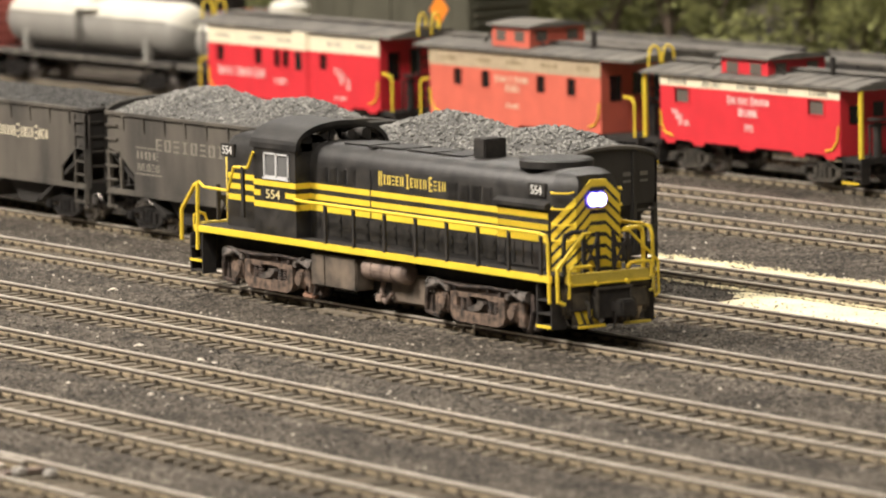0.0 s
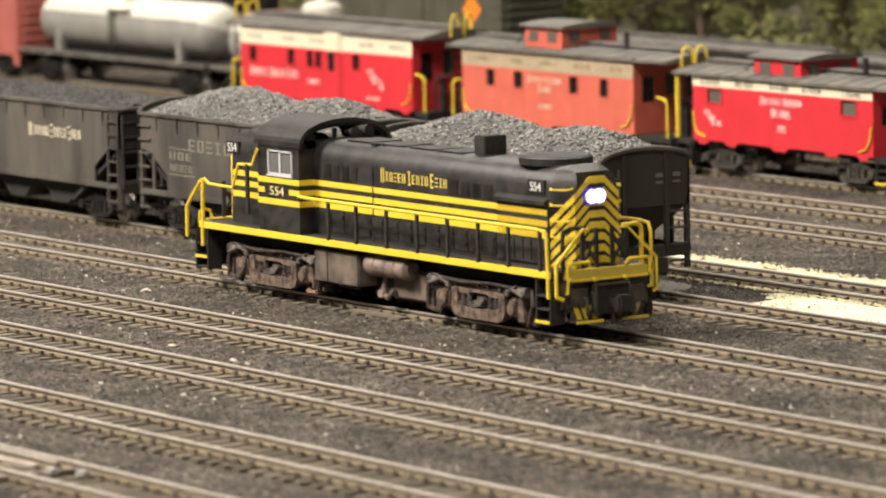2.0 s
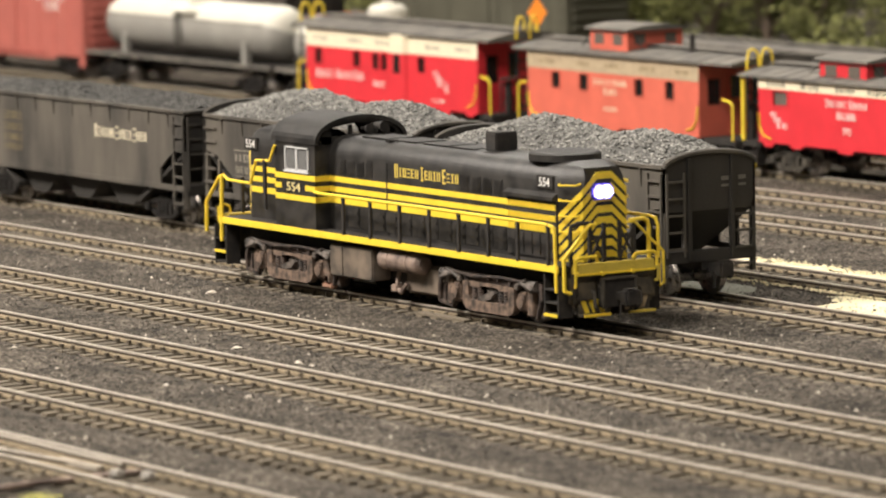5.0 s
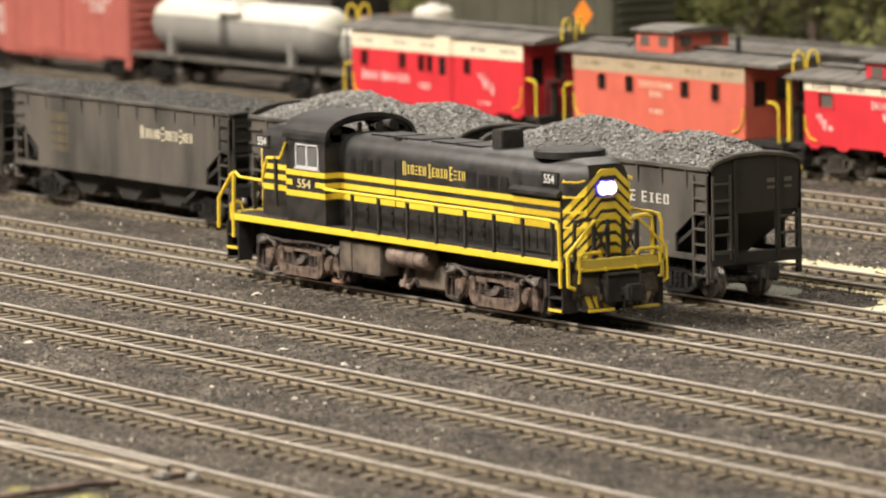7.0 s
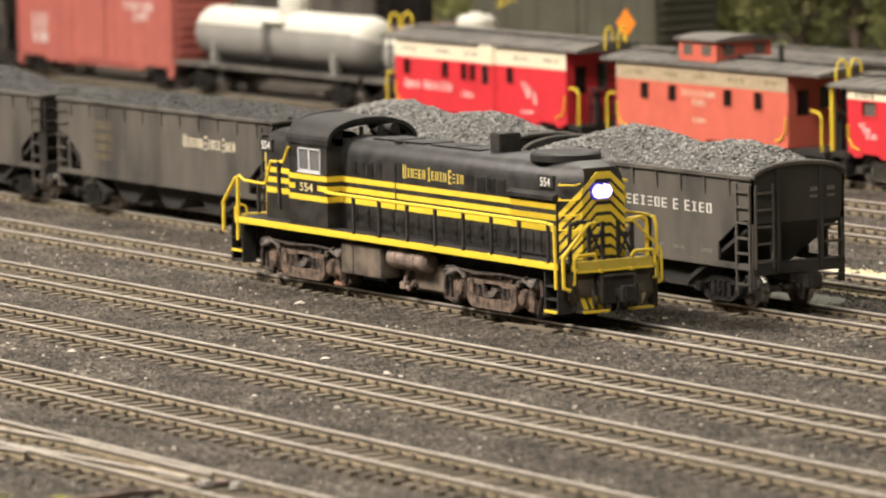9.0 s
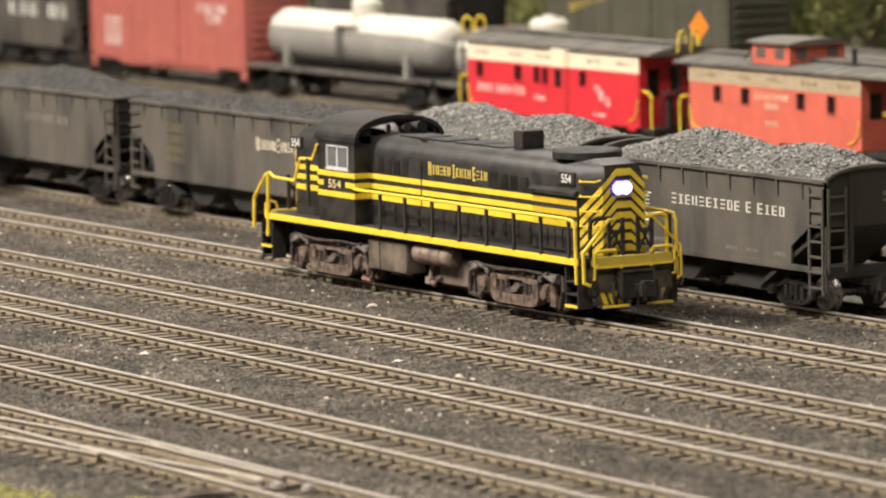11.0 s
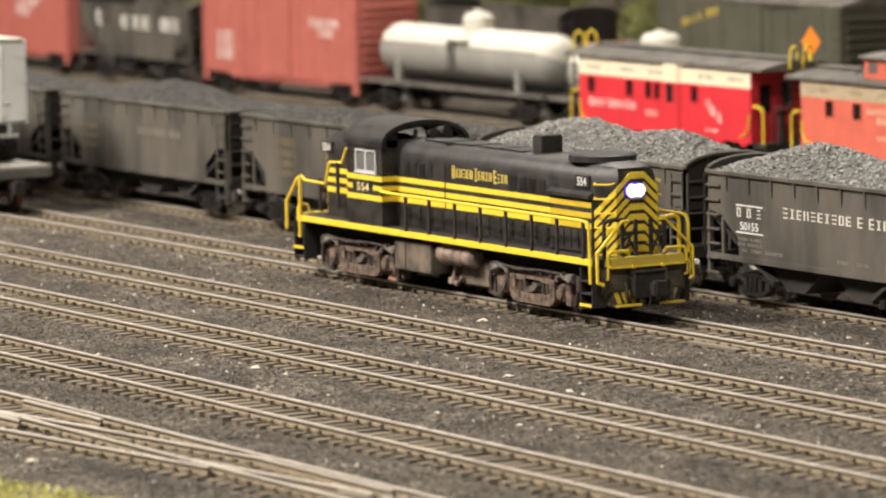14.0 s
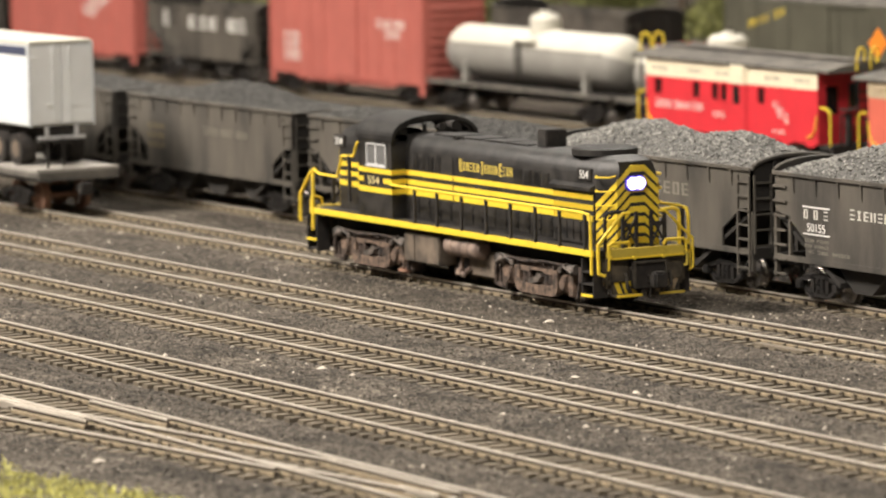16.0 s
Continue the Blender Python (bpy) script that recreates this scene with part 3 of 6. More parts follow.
def hopper_car(x0, x1, bays, label, y=61.6, crown=4.0):
    """Offset-side open hopper, arched ends, sloping end sheets, outlet bays, trucks, ladders."""
    h = (x1 - x0) / 2
    car = thing("hopper_car", label, "hopper car", ((x0 + x1) / 2, y, 0), 0, "coal hopper cars on one track")
    W2, top, sill = 16.0, 37.6, 12.6
    m, dark = M["hopper"], M["hopper_dark"]
    inset = h - 17
    # side sheets with cut lower corners
    for s in (-1, 1):
        bm = B()
        line = [(-h, top), (h, top), (h, 26.5), (h - 7, 25.2), (inset, 18.5), (inset, sill), (-inset, sill), (-inset, 18.5), (-h + 7, 25.2), (-h, 26.5)]
        prism(bm, line, "y", *sorted((s * (W2 - 0.7), s * W2)))
        part("side_sheet", bm, m, car)
        bm = box(B(), -h, h, *sorted((s * (W2 - 1.0), s * (W2 + 0.7))), top - 0.5, top + 0.7, 0.2)
        part("top_chord", bm, m, car)
        bm = box(B(), -h, h, *sorted((s * (W2 - 0.8), s * (W2 + 0.3))), sill - 1.0, sill + 0.8, 0.15)
        part("side_sill", bm, m, car)
        n = 9 if bays == 2 else 11
        for k in range(n):
            x = -h + 11 + k * (2 * h - 22) / (n - 1)
            bm = B()
            prism(bm, [(s * W2, top - 0.4), (s * (W2 + 0.65), top - 0.4), (s * (W2 + 0.4), top - 4), (s * W2, top - 6.0)], "x", x - 0.35, x + 0.35)
            part("side_stake", bm, m, car)
    for s in (-1, 1):
        # arched end with posts, its shade painted in by the darker steel
        bm = B()
        arch = [(W2 * math.cos(a), top + crown * math.sin(a)) for a in np.linspace(0, math.pi, 13)]
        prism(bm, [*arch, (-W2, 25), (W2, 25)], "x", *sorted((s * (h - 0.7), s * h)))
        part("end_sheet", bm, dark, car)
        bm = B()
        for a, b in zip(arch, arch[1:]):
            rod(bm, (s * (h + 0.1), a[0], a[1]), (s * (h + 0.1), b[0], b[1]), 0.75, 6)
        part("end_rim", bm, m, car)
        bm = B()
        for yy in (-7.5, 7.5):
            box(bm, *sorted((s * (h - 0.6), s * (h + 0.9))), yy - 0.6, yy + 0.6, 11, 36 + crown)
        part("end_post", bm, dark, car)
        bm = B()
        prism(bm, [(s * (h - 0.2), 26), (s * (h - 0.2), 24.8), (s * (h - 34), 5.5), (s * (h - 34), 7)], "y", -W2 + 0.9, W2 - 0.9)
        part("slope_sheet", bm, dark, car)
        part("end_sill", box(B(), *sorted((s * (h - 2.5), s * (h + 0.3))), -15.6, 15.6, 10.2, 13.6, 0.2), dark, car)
        for yy in (-1, 1):
            part("corner_post", box(B(), *sorted((s * (h - 1.3), s * h)), *sorted((yy * 14.6, yy * 16)), 6.5, 26.6), m, car)
            part("side_post", box(B(), *sorted((s * (h - 8.8), s * (h - 7.8))), *sorted((yy * 15.2, yy * 16)), 12.6, 25.3), m, car)
        coupler(car, s * (h + 0.2), s)
        freight_truck(car, s * (h - 20))
    for s in (-1, 1):
        ladder(car, s * (h - 4) - 3.4, s * (h - 4) + 3.0, -W2, 5.5, 36, 7, m, "x", s > 0)
    ladder(car, -15.2, -9.2, h, 12, 36, 5, m, "y")
    ladder(car, 8.6, 15.2, h, 6.6, 25.5, 4, m, "y", False)
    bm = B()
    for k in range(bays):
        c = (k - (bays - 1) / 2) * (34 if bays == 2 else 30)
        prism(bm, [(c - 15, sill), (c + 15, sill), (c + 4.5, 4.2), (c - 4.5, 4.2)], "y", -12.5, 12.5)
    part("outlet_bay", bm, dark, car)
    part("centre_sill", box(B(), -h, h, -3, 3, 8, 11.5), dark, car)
    bm = B()
    rod(bm, (h - 1.0, -9, 14), (h - 1.0, -9, 20), 0.4, 6)
    part("brake_staff", bm, dark, car)
    return car, h


def coal_load(x0, x1, humps, label, seed, mat="coal", lumps=4200, y=61.6):
    """Heaped coal: a rough heap surface with loose lumps on it, resting in its hopper."""
    cx, h = (x0 + x1) / 2, (x1 - x0) / 2 - 0.9
    load = thing("coal_load", label, "coal load", (cx, y, 0), 0, "coal loads in hoppers")

    def height(x, yy):
        e = max(0.0, 1 - abs(yy / 15.2) ** 2.2)
        z = 37.3 + 0.9 * e
        for c, w, a in humps:
            z += a * e * math.exp(-((x - c) / w) ** 2)
        z += 0.9 * noise.noise((x * 0.15 + seed, yy * 0.15, seed)) * (0.3 + e) + 0.5 * noise.noise((x * 0.6, yy * 0.6, seed + 4))
        return z

    xs, ys = np.arange(-h, h + 0.01, 1.5), np.arange(-15.1, 15.2, 1.51)
    verts = [(x * MM, v * MM, height(x, v) * MM) for v in ys for x in xs]
    n = len(xs)
    faces = [(j * n + i, j * n + i + 1, (j + 1) * n + i + 1, (j + 1) * n + i) for j in range(len(ys) - 1) for i in range(n - 1)]
    k = len(verts)
    rim = [i for i in range(n)] + [j * n + n - 1 for j in range(1, len(ys))] + [(len(ys) - 1) * n + i for i in range(n - 2, -1, -1)] + [j * n for j in range(len(ys) - 2, 0, -1)]
    verts += [(verts[i][0] * 0.82, verts[i][1] * 0.9, 0.029) for i in rim]
    faces += [(rim[i], k + i, k + (i + 1) % len(rim), rim[(i + 1) % len(rim)]) for i in range(len(rim))]
    me = bpy.data.meshes.new("coal_bed")
    me.from_pydata(verts, [], faces)
    me.materials.append(M[mat])
    part("coal_bed", me, None, load)
    rng = random.Random(seed)
    spots = []
    for _ in range(lumps):
        x, v = rng.uniform(-h + 0.6, h - 0.6), rng.uniform(-14.6, 14.6)
        spots.append((x, v, height(x, v) + 0.1))
    tagged(part("loose_coal", pebble_mesh("loose_coal", spots, M["coal_lump"] if mat == "coal" else M["dark_coal_lump"], 0.35, 0.82, 0.75, seed), None, load), kind="stuff")
    return load

# ---- the coal hoppers and their lettering ----
co, _ = hopper_car(-108.7, 9.7, 2, "grimy black two-bay hopper car heaped with coal, white lettering")
cl, _ = hopper_car(-245.1, -121.0, 2, "grimy black two-bay hopper car with grey lettering, heaped with coal")
n1, _ = hopper_car(-409.3, -257.7, 3, "weathered black three-bay hopper car with a faded road name", crown=0.4)
n2, _ = hopper_car(-556.0, -420.5, 3, "weathered grey-black hopper car with faint lettering", crown=0.4)
n3, _ = hopper_car(-708.0, -568.0, 3, "weathered black hopper car, partly hidden by a flat car", crown=0.4)
coal_load(-108.7, 9.7, [(-22, 26, 7.5), (34, 22, 6.0), (5, 60, 1.5)], "heaped grey coal in two humps", 2)
coal_load(-245.1, -121.0, [(-25, 28, 7.5), (32, 24, 6.5), (5, 60, 1.5)], "heaped grey coal in two humps", 3)
coal_load(-409.3, -257.7, [(-40, 40, 2.0), (30, 50, 2.5)], "low dark coal load", 4, "dark_coal")
coal_load(-556.0, -420.5, [(-5, 34, 6.0)], "dark coal load with a low crown", 5, "dark_coal")
coal_load(-708.0, -568.0, [(0, 60, 3.0)], "dark coal load in the last hopper", 6, "dark_coal", lumps=1200)

FACE = -16.0


def hopper_writing():
    c = -49.5
    letter_bars("road_name", (10, 1, 4), -68.1 - c, -9.5 - c, 26.6, 2.8, FACE, co, M["letter_white"], 0.3, "white road name", caps=0.12)
    letter_bars("reporting_marks", (1, 1, 1), -92.6 - c, -79.0 - c, 25.2, 2.7, FACE, co, M["letter_white"], 0.4)
    bm = box(B(), -92.9 - c, -78.6 - c, FACE - 0.1, FACE + 0.05, 28.5, 28.9)
    box(bm, -92.9 - c, -78.6 - c, FACE - 0.1, FACE + 0.05, 20.4, 20.8)
    part("rule", bm, M["white"], co)
    writing("car_number", "50155", 2.5, co, M["white"], (-85.8 - c, FACE - 0.08, 21.4), stretch=1.15)
    letter_bars("data_lettering", (4, 5), -92 - c, -79 - c, 18.2, 1.0, FACE, co, M["faded"], 0.5)
    letter_bars("data_lettering", (3, 6), -92 - c, -79 - c, 16.6, 1.0, FACE, co, M["faded"], 0.5)
    letter_bars("data_lettering", (2, 4, 6), -90 - c, -68 - c, 14.9, 1.0, FACE, co, M["faded"], 0.5)
    for a in (-40, -30, -16):
        letter_bars("data_lettering", (5,), a - c, a + 6 - c, 15.3, 1.0, FACE, co, M["faded"], 0.5)
    bm = B()
    for k, (x, z) in enumerate(((4, 35.6), (10, 35.6))):
        box(bm, 59.2, 59.35, x, x + 2.6, 33, 34.2)
        box(bm, 59.2, 59.35, x, x + 2.6, 31.2, 31.9)
    part("end_lettering", bm, M["roof"], co)
    c = -183.05
    letter_bars("road_name", (11,), -214.6 - c, -156 - c, 27.2, 3.8, FACE, cl, M["faded"], 0.3, "grey road name")
    letter_bars("reporting_marks", (3,), -226.5 - c, -211.5 - c, 24.0, 2.5, FACE, cl, M["faded"], 0.3)
    bm = box(B(), -227 - c, -211 - c, FACE - 0.1, FACE + 0.05, 27.4, 27.75)
    box(bm, -227 - c, -211 - c, FACE - 0.1, FACE + 0.05, 19.0, 19.35)
    part("rule", bm, M["faded"], cl)
    letter_bars("car_number", (5,), -226 - c, -212 - c, 20.2, 2.3, FACE, cl, M["faded"], 0.3)
    c = -333.5
    letter_bars("road_name", (6, 5, 4), -318.4 - c, -283 - c, 26.6, 3.0, FACE, n1, M["cream"], 0.1, "ornate faded cream road name", caps=0.5)
    for k, (z, h) in enumerate(((28.8, 2.6), (25.0, 2.2), (21.4, 2.2), (18.2, 2.0))):
        letter_bars("data_lettering", (5,), -383 - c, -369 - c, z, h, FACE, n1, M["old_gold"], 0.3)
    c = -488.25
    letter_bars("road_name", (6, 5, 4), -492.3 - c, -457.3 - c, 26.4, 2.4, FACE, n2, M["faded"], 0.4, "faint road name", caps=0.2)
    for z in (26, 22.5, 19):
        letter_bars("data_lettering", (5,), -539 - c, -525 - c, z, 2.0, FACE, n2, M["old_gold"], 0.3)


hopper_writing()

# ---- cabooses ----


def caboose(x0, x1, body, band, windows, eave, peak, cupola, label, floor=10.4, band_low=31.0, corner_poles=False, roof_ladder=(), over=(9, 10), bay=None, glass="dark_glass"):
    c, h = (x0 + x1) / 2, (x1 - x0) / 2
    car = thing("caboose", label, "caboose", (c, 309, 0), 0, "red cabooses on one track")
    w = 16.5
    mb = M[body]
    for s in (-1, 1):
        ya, yb = sorted((s * (w - 0.8), s * w))
        bm = B()
        cuts = sorted(windows)
        lo, hi = min(z for _, _, z, _ in windows), max(z for _, _, _, z in windows)
        box(bm, -h, h, ya, yb, floor, lo)
        box(bm, -h, h, ya, yb, hi, eave)
        edge = -h
        for a, b, za, zb in cuts:
            box(bm, edge, a - c, ya, yb, lo, hi)
            if za > lo:
                box(bm, a - c, b - c, ya, yb, lo, za)
            if zb < hi:
                box(bm, a - c, b - c, ya, yb, zb, hi)
            edge = b - c
        box(bm, edge, h, ya, yb, lo, hi)
        side = part("side_wall", bm, mb, car)
        part("letter_board", box(B(), -h, h, *sorted((s * (w - 0.05), s * (w + 0.12))), band_low, eave - 0.3), M[band], car, "pale letter board")
        for a, b, za, zb in cuts:
            bm = B()
            ys = sorted((s * (w - 0.4), s * (w + 0.35)))
            box(bm, a - c - 0.5, b - c + 0.5, *ys, za - 0.6, za)
            box(bm, a - c - 0.4, a - c, *ys, za, zb)
            box(bm, b - c, b - c + 0.4, *ys, za, zb)
            box(bm, a - c - 0.4, b - c + 0.4, *ys, zb, zb + 0.4)
            wn = part("window", bm, mb, car)
            part("pane", box(B(), a - c, b - c, *sorted((s * (w - 0.75), s * (w - 0.55))), za, zb), M[glass], wn)
        for a, b in ((-h + 2, -h + 9), (-h + 18, -h + 26), (-6, 4), (h - 27, h - 19), (h - 9, h - 2)):
            part("skirt", prism(B(), [(a, floor), (b, floor), (b - 1.5, floor - 1.4), (a + 1.5, floor - 1.4)], "y", ya, yb), mb, car)
    if bay:
        a, b = bay
        bm = B()
        prism(bm, [(a - c - 1.5, -w), (a - c, -w - 1.8), (b - c, -w - 1.8), (b - c + 1.5, -w)], "z", floor - 0.5, band_low)
        part("bay", bm, mb, car)
        bm = B()
        prism(bm, [(a - c - 1.6, -w - 0.1), (a - c, -w - 2.0), (b - c, -w - 2.0), (b - c + 1.6, -w - 0.1)], "z", band_low, eave)
        part("bay_letter_board", bm, M[band], car)
        part("bay_window", box(B(), (a + b) / 2 - c - 2.2, (a + b) / 2 - c + 2.2, -w - 2.0, -w - 1.7, 23.4, 30.6), M["dark_glass"], car)
    for s in (-1, 1):
        bm = box(B(), *sorted((s * (h - 0.8), s * (h - 0.02))), -w + 0.8, w - 0.8, floor, eave + 1)
        e = part("end_wall", bm, mb, car)
        part("end_door", box(B(), *sorted((s * h, s * (h + 0.25))), -3.6, 3.6, floor + 1, eave - 3), mb, e)
        part("door_pane", box(B(), *sorted((s * (h + 0.2), s * (h + 0.35))), -2.4, 2.4, 24, eave - 5), M["dark_glass"], e)
        for y in (-10, 10):
            part("end_window", box(B(), *sorted((s * h, s * (h + 0.2))), y - 2.6, y + 2.6, 22, eave - 6), M["dark_glass"], e)
        o = over[0] if s < 0 else over[1]
        part("platform", box(B(), *sorted((s * h, s * (h + o))), -w + 0.5, w - 0.5, floor - 2.2, floor, 0.2), M["frame_black"], car)
        for y in (-1, 1):
            bm = B()
            for z, d in ((7.0, 0), (4.6, 0.5), (2.6, 1.0)):
                box(bm, *sorted((s * (h + 1.5), s * (h + o - 0.5))), *sorted((y * 12.4, y * (16 + d))), z - 0.4, z)
            for q in (1.5, o - 0.5):
                box(bm, *sorted((s * (h + q), s * (h + q + 0.4))), *sorted((y * 12.4, y * 16.4)), 2.2, floor)
            part("steps", bm, M["frame_black"], car)
            part("step_edge", box(B(), *sorted((s * (h + 1.5), s * (h + o - 0.5))), *sorted((y * 16.9, y * 17.2)), 2.2, 2.9), M["yellow"], car)
            if corner_poles:
                part("corner_pole", pipe(B(), [(s * (h + o - 0.6), y * 15.8, floor), (s * (h + o - 0.6), y * 15.8, eave)], 0.9), M["yellow"], car, "yellow corner pole")
            else:
                bm = pipe(B(), [(s * (h + o - 2.0), y * 16.2, floor), (s * (h + o - 2.0), y * 16.2, 22.5), (s * (h + o - 3.2), y * 16.2, 24.2), (s * (h + o - 8), y * 16.4, 24.8)], 0.5, 6)
                part("grab_rail", bm, M["yellow"], car, "yellow curved grab rail")
            bm = pipe(B(), [(s * (h - 0.6), y * (w + 0.4), 21.5), (s * (h - 1.2), y * (w + 0.5), 16.5), (s * (h - 3.4), y * (w + 0.5), 13.6), (s * (h - 7.5), y * (w + 0.4), 12.6)], 0.32, 6)
            part("grab_rail", bm, M["yellow"], car)
        for k in (-1, 1):
            q = s * (h + o - 0.8)
            part("end_railing", pipe(B(), [(q, k * 12, floor), (q, k * 12, 22), (q, k * 3, 22), (q, k * 3, floor)], 0.45, 6), M["frame_black"], car)
        bm = rod(B(), (s * (h + o - 1.5), -8, floor), (s * (h + o - 1.5), -8, 23), 1.5, 10)
        bmesh.ops.create_cone(bm, cap_ends=True, segments=16, radius1=3.4, radius2=3.4, depth=0.6, matrix=Matrix.Translation((s * (h + o - 1.5), -8, 24)))
        part("brake_stand", bm, M["frame_black"], car)
        if s in roof_ladder:
            bm = B()
            dy = 8.0 if s > 0 else 0.0
            for y in (-11.6 + dy, -5.4 + dy):
                x = s * (h + o + 0.4)
                pipe(bm, [(x, y - 1.6, eave + 0.5), (x, y - 1.6, eave + 5), (x, y - 0.8, eave + 8.4), (x, y + 0.8, eave + 9.2), (x - s * 0.8, y + 2.4, eave + 8), (x - s * 1.4, y + 3.0, eave + 1.4)], 0.48, 6)
            lad = pipe(B(), [(s * (h + o + 0.4), -13.2 + dy, floor), (s * (h + o + 0.4), -13.2 + dy, eave + 0.6)], 0.45, 6)
            pipe(lad, [(s * (h + o + 0.4), -7 + dy, floor), (s * (h + o + 0.4), -7 + dy, eave + 0.6)], 0.45, 6)
            for z in np.arange(floor + 3, eave, 3.5):
                rod(lad, (s * (h + o + 0.4), -13.2 + dy, z), (s * (h + o + 0.4), -7 + dy, z), 0.3, 6)
            part("end_ladder", lad, M["frame_black"], car)
            part("roof_ladder", bm, M["yellow"], car, "yellow end ladder curving over the roof")
        coupler(car, s * (h + o), s)
        freight_truck(car, s * (h - 14), "truck_grey")
    # roof: arched boards with battens and a running board
    rx0, rx1 = -h - over[0], h + over[1]
    line = [(-w - 1.4, eave - 0.2), (-w - 1.4, eave + 0.7), (-w * 0.6, eave + (peak - eave) * 0.72), (0, peak), (w * 0.6, eave + (peak - eave) * 0.72), (w + 1.4, eave + 0.7), (w + 1.4, eave - 0.2)]
    part("roof", prism(B(), line, "x", rx0, rx1), M["roof"], car, "weathered grey roof")
    n = 15
    for k in range(n):
        x = rx0 + 1 + (rx1 - rx0 - 2) * k / (n - 1)
        up = [(y, z + 0.25) for y, z in line[1:-1]]
        part("roof_rib", prism(B(), up + [(y, z - 0.3) for y, z in reversed(line[1:-1])], "x", x - 0.35, x + 0.35), M["roof"], car)
    for y in (-2.6, 0, 2.6):
        part("running_board", box(B(), rx0, rx1, y - 1.0, y + 1.0, peak + 0.5, peak + 1.0), M["roof"], car)
    if cupola:
        a, b, ct = cupola
        bm = box(B(), a - c, b - c, -12.6, 12.6, eave + 0.5, ct)
        cu = part("cupola", bm, mb, car)
        for s in (-1, 1):
            for q in (0.12, 0.62):
                x = a - c + (b - a) * q
                part("cupola_window", box(B(), x, x + (b - a) * 0.24, *sorted((s * 12.5, s * 12.75)), ct - 5.6, ct - 1.6), M["hazy_glass"], cu)
            for y in (-7, 7):
                part("cupola_window", box(B(), *sorted(((b - c if s > 0 else a - c), (b - c if s > 0 else a - c) + s * 0.2)), y - 2.4, y + 2.4, ct - 5.2, ct - 1.4), M["hazy_glass"], cu)
        cl2 = [(-14, ct - 0.2), (-14, ct + 0.5), (-7, ct + 1.6), (0, ct + 2.0), (7, ct + 1.6), (14, ct + 0.5), (14, ct - 0.2)]
        part("cupola_roof", prism(B(), cl2, "x", a - c - 2, b - c + 2), M["roof"], cu)
        part("smoke_pipe", rod(B(), (h * 0.62, -4, peak), (h * 0.62, -4, peak + 6), 1.0, 10), M["frame_black"], car)
        part("cupola_rail", pipe(B(), [(a - c - 9, -10, eave + 2.4), (a - c - 1, -10, ct - 1)], 0.3, 6), M["frame_black"], cu)
        part("cupola_rail", pipe(B(), [(b - c + 6, -10, eave + 2.4), (b - c + 0.5, -10, ct - 1)], 0.3, 6), M["frame_black"], cu)
    part("underframe", box(B(), -h, h, -12, 12, floor - 1.8, floor), M["frame_black"], car)
    return car


Y1 = -16.65
c1 = caboose(-584, -458, "red_bright", "cream", [(-577, -571.9, 24.4, 30.4), (-548, -543, 24.3, 30.4), (-533.8, -529.4, 24, 30.4), (-527.2, -523, 24, 30.4), (-500.2, -495.4, 24.4, 30.4)],
             38.6, 42.0, None, "bright red bay-window caboose with a cream letter board", band_low=31.3, roof_ladder=(-1, 1), over=(9, 10), bay=(-518, -508.5))
c2 = caboose(-423.5, -313, "red_faded", "tan_band", [(-406.9, -401.8, 23.6, 29.6), (-388.7, -383.4, 23.6, 29.6), (-353, -347.8, 23.4, 29.6), (-333.6, -328.6, 23.2, 29.6)],
             37.2, 40.2, (-387, -363, 46.6), "faded red wooden caboose with a grimy tan letter board and cupola", band_low=30.5, over=(9, 22))
c3 = caboose(-277, -175, "red_bright", "cream", [(-268.1, -260, 24.8, 29.8), (-192.2, -183.8, 24.8, 29.8)],
             34.2, 37.6, (-246, -219.5, 41.8), "bright red cupola caboose with a white letter board", floor=11.2, band_low=30.4, corner_poles=True, roof_ladder=(-1,), over=(10.6, 11), glass="hazy_glass")


